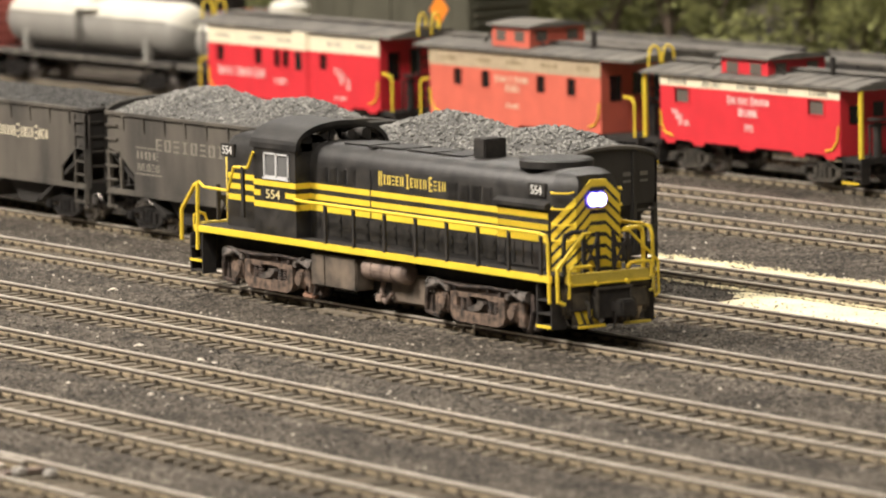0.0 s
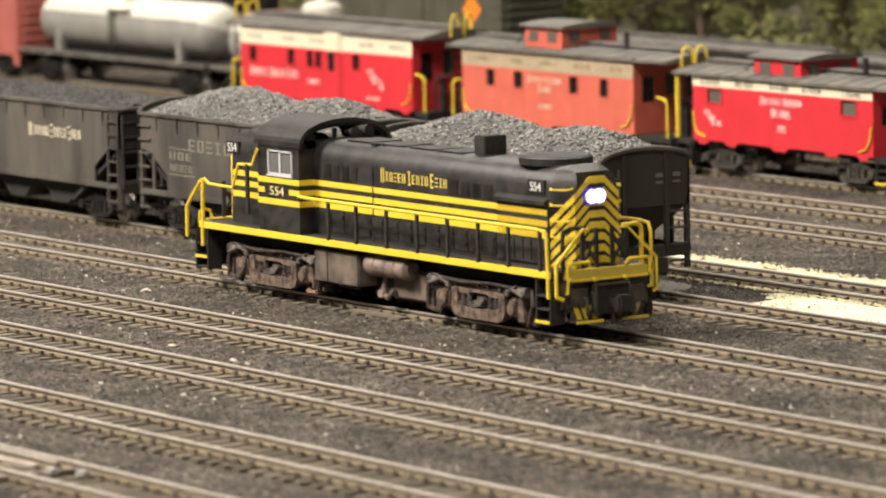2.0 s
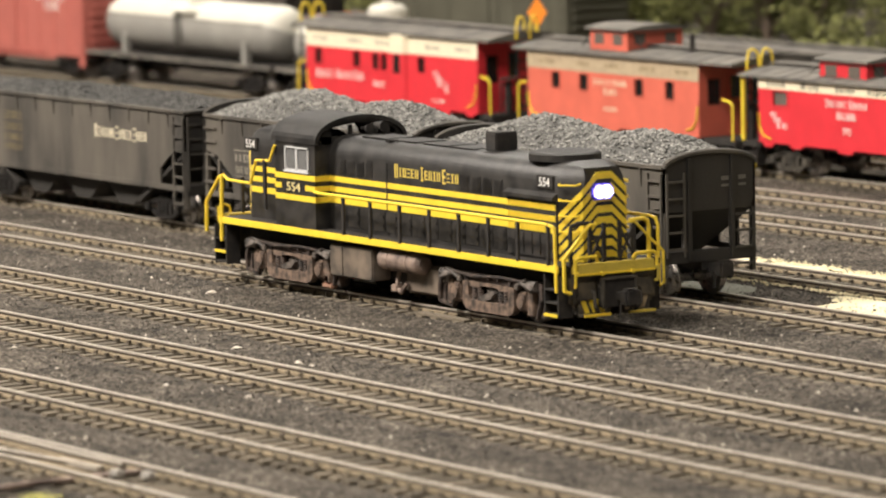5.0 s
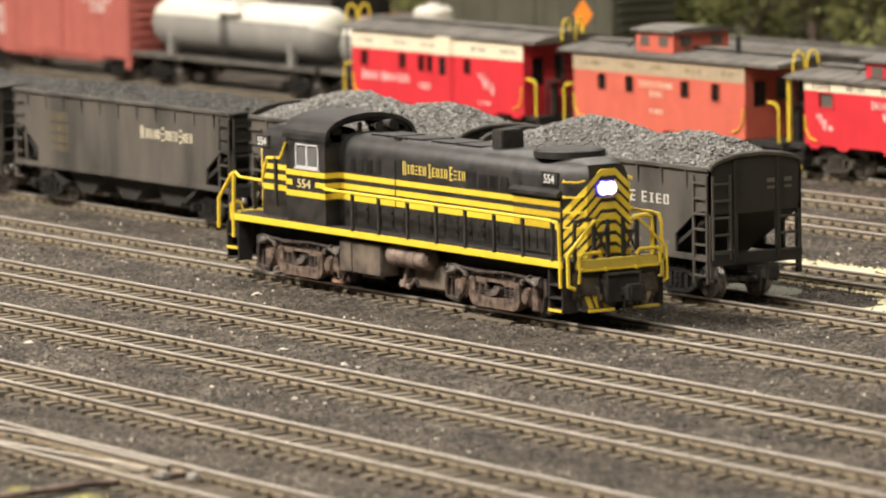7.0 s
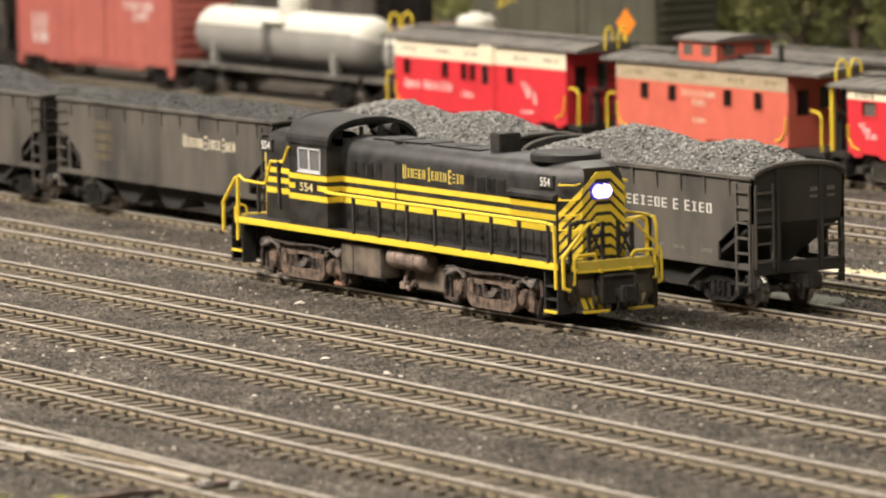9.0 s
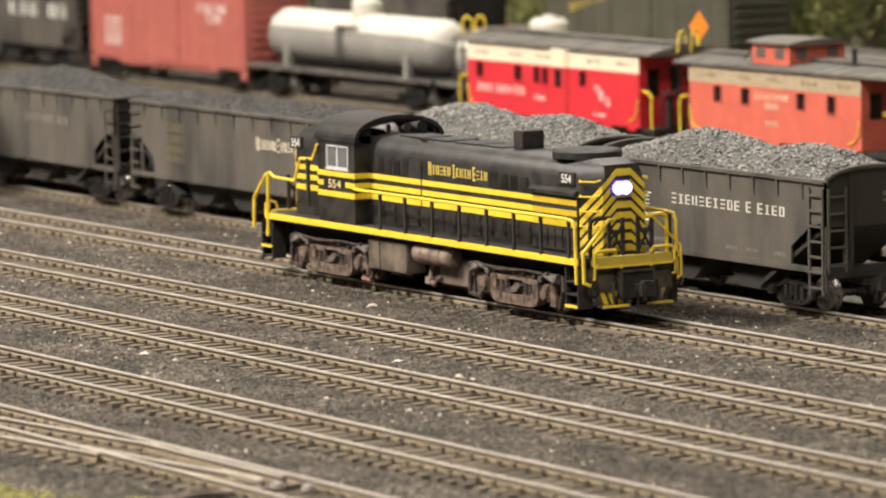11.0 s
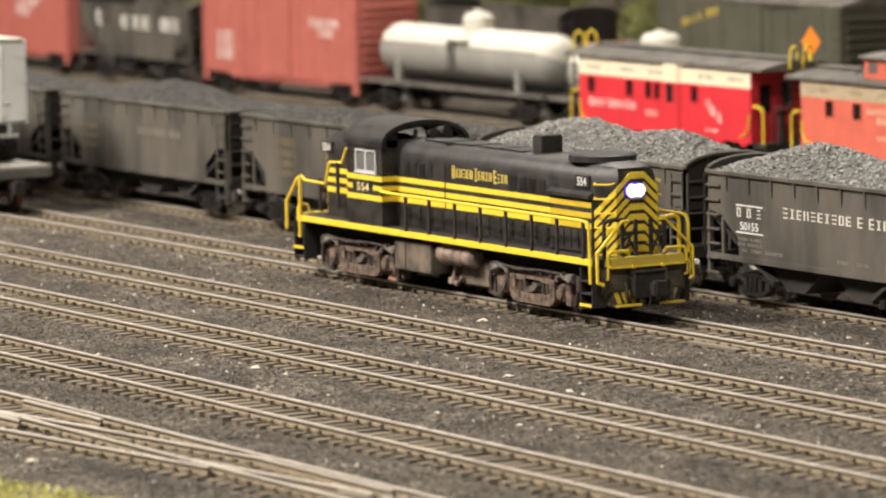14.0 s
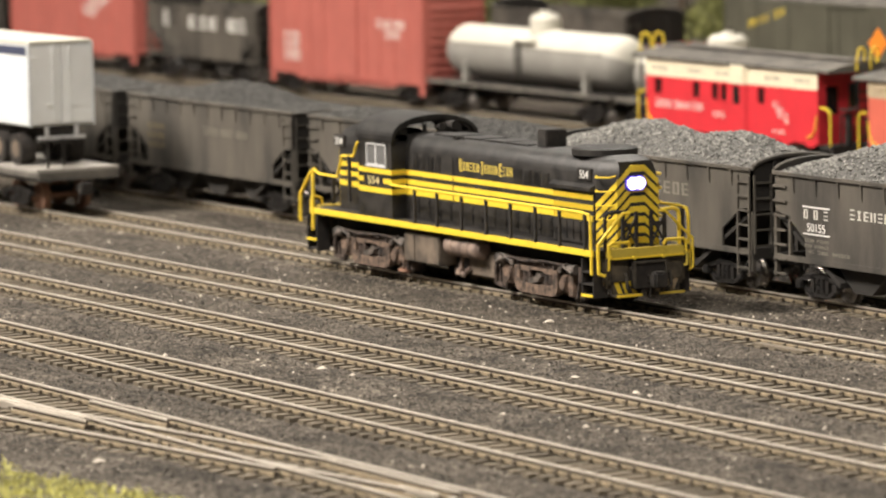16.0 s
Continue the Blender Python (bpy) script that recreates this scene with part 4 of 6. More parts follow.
def caboose_writing():
    m = -521.0
    letter_bars("road_name", (6, 5, 4), -576.4 - m, -540 - m, 19.0, 2.8, Y1, c1, M["white"], 0.5, "white road name", caps=0.3)
    letter_bars("car_number", (3,), -534 - m, -524 - m, 17.2, 2.0, Y1, c1, M["white"], 0.3)
    letter_bars("car_number", (4,), -514 - m + 24, -505 - m + 24, 13.2, 1.2, Y1, c1, M["white"], 0.3)
    for z, a, b in ((23.4, 0, 5), (21.4, 2, 8), (19.4, 4, 12), (17.2, 9, 12)):
        letter_bars("emblem", (2,), -490 - m + a, -490 - m + b, z, 1.9, Y1, c1, M["white"], 0.3)
    for a in (-578, -552, -532, -495, -474):
        letter_bars("slogan", (5,), a - m, a + 11 - m, 33.8, 1.6, Y1, c1, M["faded"], 0.3)
    m = -368.25
    letter_bars("road_name", (6, 5), -379.7 - m, -357.9 - m, 26.2, 2.0, Y1, c2, M["cream"], 0.3, caps=0.3)
    letter_bars("road_name", (4,), -373 - m, -364 - m, 22.8, 2.0, Y1, c2, M["cream"], 0.3, caps=0.3)
    letter_bars("car_number", (4,), -373 - m, -364 - m, 16.6, 1.5, Y1, c2, M["cream"], 0.3)
    for a in (-415, -392, -372, -350, -328):
        letter_bars("slogan", (5,), a - m, a + 10 - m, 32.8, 1.4, Y1, c2, M["old_gold"], 0.3)
    m = -226.0
    letter_bars("road_name", (6, 5), -238 - m, -214 - m, 26.0, 2.2, Y1, c3, M["white"], 0.3, caps=0.3)
    letter_bars("road_name", (4,), -231.5 - m, -220 - m, 21.8, 2.4, Y1, c3, M["white"], 0.3, caps=0.3)
    writing("car_number", "772", 2.4, c3, M["white"], (-225.7 - m, Y1 - 0.05, 16.6))
    for z, a, b in ((20.6, 0, 4), (18.8, 2, 7), (16.8, 3, 11)):
        letter_bars("emblem", (2,), -270 - m + a, -270 - m + b, z, 1.6, Y1, c3, M["white"], 0.3)
    for a in (-272, -252, -232, -214, -192):
        letter_bars("slogan", (5,), a - m, a + 11 - m, 31.2, 2.1, Y1, c3, M["frame_black"], 0.3)


caboose_writing()

# ---- cars on the rear tracks ----


def tank_car(x0, x1, y, label, dome_x, zc=26.6, dome_r=7.0):
    c, h = (x0 + x1) / 2, (x1 - x0) / 2
    car = thing("tank_car", label, "tank car", (c, y, 0), 0, "tank cars")
    n = 32
    prof = [(-h, 0.0), (-h + 0.6, 4.5), (-h + 2.0, 8.0), (-h + 4.5, 10.8), (-h + 7.5, 12.0), (h - 7.5, 12.0), (h - 4.5, 10.8), (h - 2.0, 8.0), (h - 0.6, 4.5), (h, 0.0)]
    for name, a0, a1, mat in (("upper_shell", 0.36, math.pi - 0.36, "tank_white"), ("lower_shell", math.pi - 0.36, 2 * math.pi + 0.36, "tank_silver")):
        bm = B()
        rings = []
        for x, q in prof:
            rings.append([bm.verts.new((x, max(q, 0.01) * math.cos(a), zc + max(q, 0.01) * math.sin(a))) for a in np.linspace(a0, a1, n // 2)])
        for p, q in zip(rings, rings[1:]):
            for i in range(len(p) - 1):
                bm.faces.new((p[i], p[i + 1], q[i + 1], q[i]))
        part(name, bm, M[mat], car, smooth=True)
    for s in (-1, 1):
        part("seam", box(B(), -h + 7, h - 7, *sorted((s * 11.0, s * 11.5)), zc + 3.9, zc + 4.4), M["roof"], car)
    bm = B()
    d = dome_x - c
    rod(bm, (d, 0, zc + 10.5), (d, 0, zc + 17), dome_r, 28)
    rod(bm, (d, 0, zc + 17), (d, 0, zc + 19), dome_r, 28, dome_r - 2)
    rod(bm, (d, 0, zc + 19), (d, 0, zc + 20.4), 3.0, 16, 2.4)
    part("dome", bm, M["tank_white"], car, "white manway dome")
    part("dome_walk", box(B(), d - 11, d + 9, -13.5, -8.5, zc + 7.2, zc + 7.8), M["tank_white"], car)
    bm = B()
    for k in (-1, 1):
        pipe(bm, [(d - 4 + k * 2.2, -12.6, zc - 11), (d - 4 + k * 2.2, -12.6, zc + 7)], 0.35, 6)
    for z in np.arange(zc - 9, zc + 7, 3):
        rod(bm, (d - 6.2, -12.6, z), (d - 1.8, -12.6, z), 0.3, 6)
    part("ladder", bm, M["frame_black"], car)
    for s in (-1, 1):
        for k in (-1, 1):
            part("saddle", box(B(), s * (h - 22) - 1.8, s * (h - 22) + 1.8, *sorted((k * 9, k * 12)), 13, zc - 4, 0.2), M["tank_silver"], car)
    part("frame", box(B(), -h - 9, h + 9, -14.5, 14.5, 11.2, 13.2, 0.2), M["frame_black"], car)
    part("frame_edge", box(B(), -h - 9, h + 9, -15.2, -14.4, 11.8, 13.6), M["roof"], car)
    part("centre_sill", box(B(), -h - 9, h + 9, -4, 4, 7.5, 11.4), M["frame_black"], car)
    for s in (-1, 1):
        freight_truck(car, s * (h - 14))
        coupler(car, s * (h + 9), s)
    return car


tank_car(-852, -702, 358, "white-topped silver tank car with a tall dome", -776)
tank_car(-688, -560, 358, "white tank car standing behind a caboose", -625, 23.8, 8.4)


def box_car(x0, x1, y, body, label, top=46.0, ribs=False):
    c, h = (x0 + x1) / 2, (x1 - x0) / 2
    car = thing("box_car", label, "box car", (c, y, 0), 0, "box cars")
    w = 16.0
    m = M[body]
    for s in (-1, 1):
        part("side_wall", box(B(), -h, h, *sorted((s * (w - 1), s * w)), 9.5, top), m, car)
        dr = part("door", box(B(), -13, 13, *sorted((s * w, s * (w + 0.8))), 10.5, top - 1.5, 0.15), m, car)
        part("door_track", box(B(), -15, 40, *sorted((s * w, s * (w + 1.1))), top - 1.4, top - 0.6), m, dr)
        part("door_sill", box(B(), -16, 40, *sorted((s * w, s * (w + 1.0))), 9.6, 10.4), m, dr)
        for k in range(12):
            x = -h + 1 + k * (2 * h - 2) / 11
            if abs(x) > 14:
                part("side_post", box(B(), x - 0.35, x + 0.35, *sorted((s * w, s * (w + 0.35))), 10, top), m, car)
        for k in (-1, 1):
            part("sill_step", box(B(), k * (h - 3) - 2.6, k * (h - 3) + 2.6, *sorted((s * (w - 0.6), s * w)), 5.0, 9.6), m, car)
        part("side_sill", prism(B(), [(-h + 24, 9.6), (h - 24, 9.6), (h - 32, 7.4), (-h + 32, 7.4)], "y", *sorted((s * (w - 0.8), s * w))), m, car)
    for s in (-1, 1):
        e = part("end_wall", box(B(), *sorted((s * (h - 1), s * h)), -w + 1, w - 1, 9.5, top + 1), m, car)
        for k in range(9):
            z = 12.5 + k * (top - 14) / 9
            bm = rod(B(), (s * (h + 0.1), -w + 2.5, z), (s * (h + 0.1), w - 2.5, z), 1.25, 8)
            part("end_rib", bm, m, e)
        freight_truck(car, s * (h - 18))
        coupler(car, s * h, s)
        ladder(car, s * (h - 4) - 3, s * (h - 4) + 3, -w, 10, top - 1, 8, m, "x", False)
    line = [(-w - 0.5, top - 0.2), (-w - 0.5, top + 0.5), (0, top + 3), (w + 0.5, top + 0.5), (w + 0.5, top - 0.2)]
    part("roof", prism(B(), line, "x", -h - 0.4, h + 0.4), M["roof"], car)
    for k in range(13):
        x = -h + 1 + k * (2 * h - 2) / 12
        part("roof_rib", prism(B(), [(-w - 0.5, top + 0.4), (0, top + 2.9), (w + 0.5, top + 0.4), (w + 0.5, top + 1.0), (0, top + 3.5), (-w - 0.5, top + 1.0)], "x", x - 0.5, x + 0.5), M["roof"], car)
    part("running_board", box(B(), -h, h, -3, 3, top + 3.6, top + 4.2), M["roof"], car)
    part("floor_frame", box(B(), -h, h, -w + 1, w - 1, 8.2, 9.8), M["frame_black"], car)
    return car, c


b1, q1 = box_car(-1014, -859, 358, "boxcar_red", "weathered red box car with white lettering", 51.0)
b2, q2 = box_car(-1318, -1164, 358, "boxcar_red", "weathered red box car with a white emblem", 51.0)
b3, q3 = box_car(-757, -611, 456, "green_car", "dark olive box car with yellow lettering", 50.5)
F1 = -16.1
for k, z in enumerate((27, 23, 19, 16)):
    letter_bars("data_lettering", (4,), -998 - q1, -981 - q1, z, 2.6, F1, b1, M["white"], 0.3)
letter_bars("road_name", (6, 5), -905 - q1, -877 - q1, 35.0, 3.6, F1, b1, M["white"], 0.3, caps=0.2)
letter_bars("road_name", (4,), -897 - q1, -882 - q1, 30.4, 3.6, F1, b1, M["white"], 0.3, caps=0.2)
for k, z in enumerate((40, 37, 34, 31, 28)):
    letter_bars("emblem", (3,), -1240 - q2 + 30 - k * 6, -1216 - q2 + 30 - k * 6, z, 2.8, F1, b2, M["white"], 0.3)
letter_bars("road_name", (4, 1, 4), -737 - q3, -706 - q3, 37.6, 3.0, F1, b3, M["yellow"], 0.3, "slanted yellow lettering", rise=0.24)

k1, _ = hopper_car(-1150.0, -1028.0, 2, "black hopper car with large white initials", 358)
letter_bars("initial_lettering", (3, 2), -14, 52, 26.5, 6.0, FACE, k1, M["white"], 0.4)
letter_bars("initial_lettering", (1,), -42, -34, 27, 7.5, FACE, k1, M["white"], 0.2)
letter_bars("initial_lettering", (1, 1), -38, -26, 18, 8.0, FACE, k1, M["faded"], 0.2)
hopper_car(-1460.0, -1330.0, 2, "black hopper car at the far end of the row", 358)
hopper_car(-968.0, -842.0, 2, "black hopper car on the rearmost track", 456)


def gondola(x0, x1, y, top, mat, label):
    c, h = (x0 + x1) / 2, (x1 - x0) / 2
    car = thing("gondola_car", label, "gondola car", (c, y, 0), 0, "low gondola cars")
    for s in (-1, 1):
        part("side_wall", box(B(), -h, h, *sorted((s * 15, s * 16)), 9, top), M[mat], car)
        part("top_chord", box(B(), -h, h, *sorted((s * 14.8, s * 16.8)), top - 0.6, top + 0.6), M["roof"], car)
        for k in range(12):
            x = -h + 2 + k * (2 * h - 4) / 11
            part("side_post", box(B(), x - 0.6, x + 0.6, *sorted((s * 16, s * 16.7)), 9.5, top - 0.6), M[mat], car)
        part("end_wall", box(B(), *sorted((s * (h - 1), s * h)), -15, 15, 9, top), M[mat], car)
        freight_truck(car, s * (h - 18))
        coupler(car, s * h, s)
    part("floor_plate", box(B(), -h + 1, h - 1, -15, 15, 9, 10.5), M["roof"], car)
    part("load_cover", box(B(), -h + 1, h - 1, -14.7, 14.7, 10.4, top - 1.2), M["roof"], car)
    return car


gondola(-580, -420, 456, 26.5, "hopper_dark", "low black gondola car with grey load cover")
gondola(-405, -250, 456, 26.0, "hopper_dark", "low black gondola car with grey load cover")
gondola(-835, -772, 456, 25.0, "red_faded", "short red gondola car")


def flat_car_with_trailer():
    x1, x0 = -504.0, -745.0
    c, h = (x0 + x1) / 2, (x1 - x0) / 2
    car = thing("flat_car", "grey-decked flat car carrying a road trailer", "flat car", (c, 0, 0))
    part("frame", box(B(), -h, h, -15.6, 15.6, 11.2, 14.6, 0.2), M["frame_black"], car)
    for k in range(60):
        x = -h + k * 2 * h / 60
        part("deck_plank", box(B(), x + 0.12, x + 2 * h / 60 - 0.12, -16.4, 16.4, 14.6, 15.8), M["deck"], car)
    for s in (-1, 1):
        part("side_sill", box(B(), -h, h, *sorted((s * 15.4, s * 16.3)), 12.6, 14.6), M["roof"], car)
        freight_truck(car, s * (h - 24), wheel="rust")
        coupler(car, s * h, s)
    part("end_sill", box(B(), h - 0.4, h + 0.8, -16, 16, 11.4, 14.8, 0.2), M["roof"], car)
    bm = rod(B(), (h - 4, -10, 15.8), (h - 4, -10, 26), 0.6, 8)
    bmesh.ops.create_cone(bm, cap_ends=True, segments=16, radius1=3.0, radius2=3.0, depth=0.6, matrix=Matrix.Translation((h - 4, -10, 26)))
    part("brake_wheel", bm, M["frame_black"], car)
    t1, t0 = -516.5, -650.0
    c, h = (t0 + t1) / 2, (t1 - t0) / 2
    tr = thing("road_trailer", "white road trailer with a blue band on a flat car", "trailer", (c, 0, 15.8))
    z0, z1 = 14.6, 45.2
    part("box_body", box(B(), -h, h - 0.8, -13, 13, z0, z1, 0.6), M["trailer"], tr)
    part("roof", box(B(), -h - 0.2, h - 0.2, -13.2, 13.2, z1 - 0.8, z1 + 0.7, 0.5), M["tank_white"], tr)
    part("top_band", box(B(), -h, h - 2, -13.15, -12.9, z1 - 4.4, z1 - 1.2), M["trailer_blue"], tr)
    for s in (-1, 1):
        d = part("rear_door", box(B(), h - 0.8, h - 0.1, *sorted((s * 0.25, s * 12.3)), z0 + 1, z1 - 1.4, 0.15), M["door_white"], tr)
        bm = rod(B(), (h + 0.3, s * 3.2, z0 + 1), (h + 0.3, s * 3.2, z1 - 1.6), 0.32, 8)
        for z in (z0 + 3, z0 + 8, z0 + 20, z1 - 4):
            box(bm, h - 0.2, h + 0.6, s * 3.2 - 0.8, s * 3.2 + 0.8, z, z + 0.6)
        box(bm, h, h + 0.7, *sorted((s * 3.2, s * 6.2)), z0 + 7.4, z0 + 8.2)
        part("lock_bar", bm, M["door_white"], d)
        bm = B()
        for z in (z0 + 4, z0 + 15, z1 - 6):
            box(bm, h - 0.2, h + 0.35, *sorted((s * 9.6, s * 12.8)), z, z + 0.8)
        part("hinge", bm, M["door_white"], d)
        part("rear_post", box(B(), h - 0.6, h + 0.15, *sorted((s * 12.2, s * 13.1)), z0, z1), M["trailer"], tr)
        part("dolly_leg", box(B(), -h + 26, -h + 28, *sorted((s * 8, s * 10)), 0, z0), M["frame_black"], tr)
    part("underride_bar", box(B(), h - 1.2, h - 0.2, -9.5, 9.5, 9.6, 11.0, 0.2), M["window"], tr)
    for y in (-6, 6):
        part("bar_bracket", box(B(), h - 1.2, h - 0.4, y - 0.7, y + 0.7, 10.6, z0), M["window"], tr)
    part("chassis", box(B(), -h + 20, h - 1.5, -6, 6, 10, z0), M["frame_black"], tr)
    for ax in (h - 14, h - 29):
        for s in (-1, 1):
            bm = rod(B(), (ax, s * 7, 5.8), (ax, s * 12.6, 5.8), 5.8, 24)
            wl = part("wheel", bm, M["frame_black"], tr, "black rubber tyre")
            part("rim", rod(B(), (ax, s * 12.55, 5.8), (ax, s * 12.8, 5.8), 3.2, 16), M["tank_grey"], wl)
    bm = rod(B(), (h + 0.4, 0, 0), (h + 0.4, 0, 10), 0.5, 8)
    box(bm, h - 1.5, h + 1.5, -4, 4, 8.2, 9.2)
    part("tie_down_stand", bm, M["frame_black"], tr)


flat_car_with_trailer()

# ---- lineside sign, hillside trees, grass, loose boards ----
sign = thing("warning_sign", "orange diamond warning sign on a yellow post", "road sign", (-474, 331, GROUND))
part("post", rod(B(), (0, 0, 0), (0, 0, 46), 0.8, 8), M["yellow"], sign)
bm = B()
prism(bm, [(0, -6.2), (4.0, 0), (0, 6.2), (-4.0, 0)], "x", -0.4, 0.4)
plate = part("plate", bm, M["orange"], sign, "", (0.9, 0, 49.5))
plate.rotation_euler.z = radians(-52)


def leaf_cloud(name, blobs, count, size, mat, seed):
    """Many small leaves in uneven clumps; blobs are centre and radius in millimetres."""
    rng = np.random.default_rng(seed)
    blobs = np.asarray(blobs, float)
    which = rng.integers(0, len(blobs), count)
    d = rng.normal(size=(count, 3))
    d /= np.linalg.norm(d, axis=1)[:, None]
    p = blobs[which, :3] + d * (blobs[which, 3] * rng.uniform(0.45, 1.1, count))[:, None] * np.array((1, 1, 0.8))
    a, b = rng.normal(size=(count, 3)), rng.normal(size=(count, 3))
    a /= np.linalg.norm(a, axis=1)[:, None]
    b = np.cross(a, b)
    b /= np.linalg.norm(b, axis=1)[:, None]
    s = rng.uniform(0.6, 1.4, (count, 1)) * size
    v = np.stack([p - a * s, p + b * s * 0.55, p + a * s, p - b * s * 0.55], 1).reshape(-1, 3) * MM
    me = bpy.data.meshes.new(name)
    me.from_pydata(v.tolist(), [], np.arange(count * 4).reshape(-1, 4).tolist())
    me.materials.append(mat)
    return me


def tree(x, y, height, seed):
    rng = random.Random(seed)
    z = lay(x, y)
    t = thing("tree", "small olive-green broadleaf tree on the hillside", "tree", (x, y, z - 0.5), rng.uniform(0, 360), "hillside trees")
    bm = rod(B(), (0, 0, 0), (rng.uniform(-2, 2), rng.uniform(-2, 2), height * 0.55), height * 0.035, 8, height * 0.018)
    blobs = []
    for k in range(9):
        a = rng.uniform(0, 6.28)
        r = height * rng.uniform(0.12, 0.3)
        top = Vector((math.cos(a) * r, math.sin(a) * r, height * rng.uniform(0.4, 0.9)))
        rod(bm, (0, 0, height * rng.uniform(0.15, 0.45)), top, height * 0.014, 5, height * 0.004)
        blobs.append((*top, height * rng.uniform(0.13, 0.22)))
    part("trunk", bm, M["bark"], t)
    part("crown", leaf_cloud("crown", blobs, 4600, height * 0.015, M["leaf"], seed), None, t)


rng = random.Random(11)
for k in range(46):
    tree(-1420 + k * 27 + rng.uniform(-8, 8), 535 + rng.uniform(-12, 90), rng.uniform(48, 82), 100 + k)


def undergrowth():
    rng = random.Random(5)
    blobs = []
    for _ in range(620):
        x, y = rng.uniform(-1550, -150), rng.uniform(505, 760)
        blobs.append((x, y, lay(x, y) + rng.uniform(2, 12) + max(0, min(y - 530, 40)) * rng.uniform(0, 1.0), rng.uniform(9, 20)))
    tagged(new("undergrowth", leaf_cloud("undergrowth", blobs, 150000, 1.6, M["leaf"], 8)), "dense olive undergrowth covering the hillside", "bushes", kind="stuff")


undergrowth()
tagged(part("hillside_backdrop", box(B(), -2800, 700, 1440, 1460, -20, 700), M["hill"], None, "plain dark green backdrop"), category="backdrop", kind="structure")


def grass():
    rng = np.random.default_rng(9)
    verts, faces = [], []
    n = 0
    while n < 26000:
        x, y = rng.uniform(-60, 330), rng.uniform(-335, -268)
        edge = -283 + 6 * noise.noise((x * 0.03, y * 0.03, 1)) + 5 * noise.noise((x * 0.11, y * 0.11, 5)) + (x - 65) * 0.1
        if y > edge + rng.uniform(-4, 4):
            continue
        z = lay(x, y)
        a, h = rng.uniform(0, 6.28), rng.uniform(0.6, 1.7)
        lx, ly = rng.normal(0, 0.9, 2)
        c, s = math.cos(a) * 0.22, math.sin(a) * 0.22
        k = len(verts)
        verts += [((x - c) * MM, (y - s) * MM, (z - 0.3) * MM), ((x + c) * MM, (y + s) * MM, (z - 0.3) * MM), ((x + lx) * MM, (y + ly) * MM, (z + h) * MM)]
        faces.append((k, k + 1, k + 2))
        n += 1
    for cx, cy, spread in ((195, -257, 2.2), (124, -231.5, 1.4), (176, -262, 1.2)):
        for _ in range(160):
            x, y = rng.normal(cx, spread), rng.normal(cy, spread)
            z, k = lay(x, y), len(verts)
            verts += [((x - 0.2) * MM, y * MM, (z - 0.3) * MM), ((x + 0.2) * MM, y * MM, (z - 0.3) * MM), ((x + rng.normal(0, 0.8)) * MM, (y + rng.normal(0, 0.8)) * MM, (z + rng.uniform(0.8, 2.2)) * MM)]
            faces.append((k, k + 1, k + 2))
    me = bpy.data.meshes.new("grass")
    me.from_pydata(verts, [], faces)
    me.materials.append(M["grass"])
    tagged(new("grass", me), "yellow-green static grass beside the yard", "grass", kind="stuff")


grass()
for x, y, ln, dy in ((-16, -12.4, 26, 3.2), (-394, -72.8, 24, 3.0), (-395, -56.6, 20, 2.4)):
    ob = part("crossing_plank", box(B(), -ln / 2, ln / 2, -dy / 2, dy / 2, -2.3, -1.5, 0.15), M["tie"], None, "weathered grey plank lying against the rail", (x, y, 0))
    tagged(ob, category="plank", group="loose planks")

# ---- the locomotive ----
HOOD = [(10.5, 18), (10.5, 39.0), (10.2, 40.8), (9.3, 42.5), (7.8, 43.9), (5.6, 44.7), (2.8, 45.0)]
HOOD = HOOD + [(-a, b) for a, b in reversed(HOOD)]
STRIPES = [(31.9, 33.5), (28.9, 30.5), (25.7, 27.4)]


def coil(x, y, z0, z1, r):
    """A coil spring as one turned shape with a ridge for each turn."""
    bm = B()
    rings = []
    n = 11
    for k in range(n):
        q = r if k % 2 else r * 0.66
        z = z0 + (z1 - z0) * k / (n - 1)
        rings.append([bm.verts.new((x + q * math.cos(a), y + q * math.sin(a), z)) for a in np.linspace(0, 2 * math.pi, 9)[:-1]])
    for a, b in zip(rings, rings[1:]):
        for i in range(8):
            bm.faces.new((a[i], a[(i + 1) % 8], b[(i + 1) % 8], b[i]))
    bm.faces.new(rings[0])
    bm.faces.new(rings[-1])
    return bm


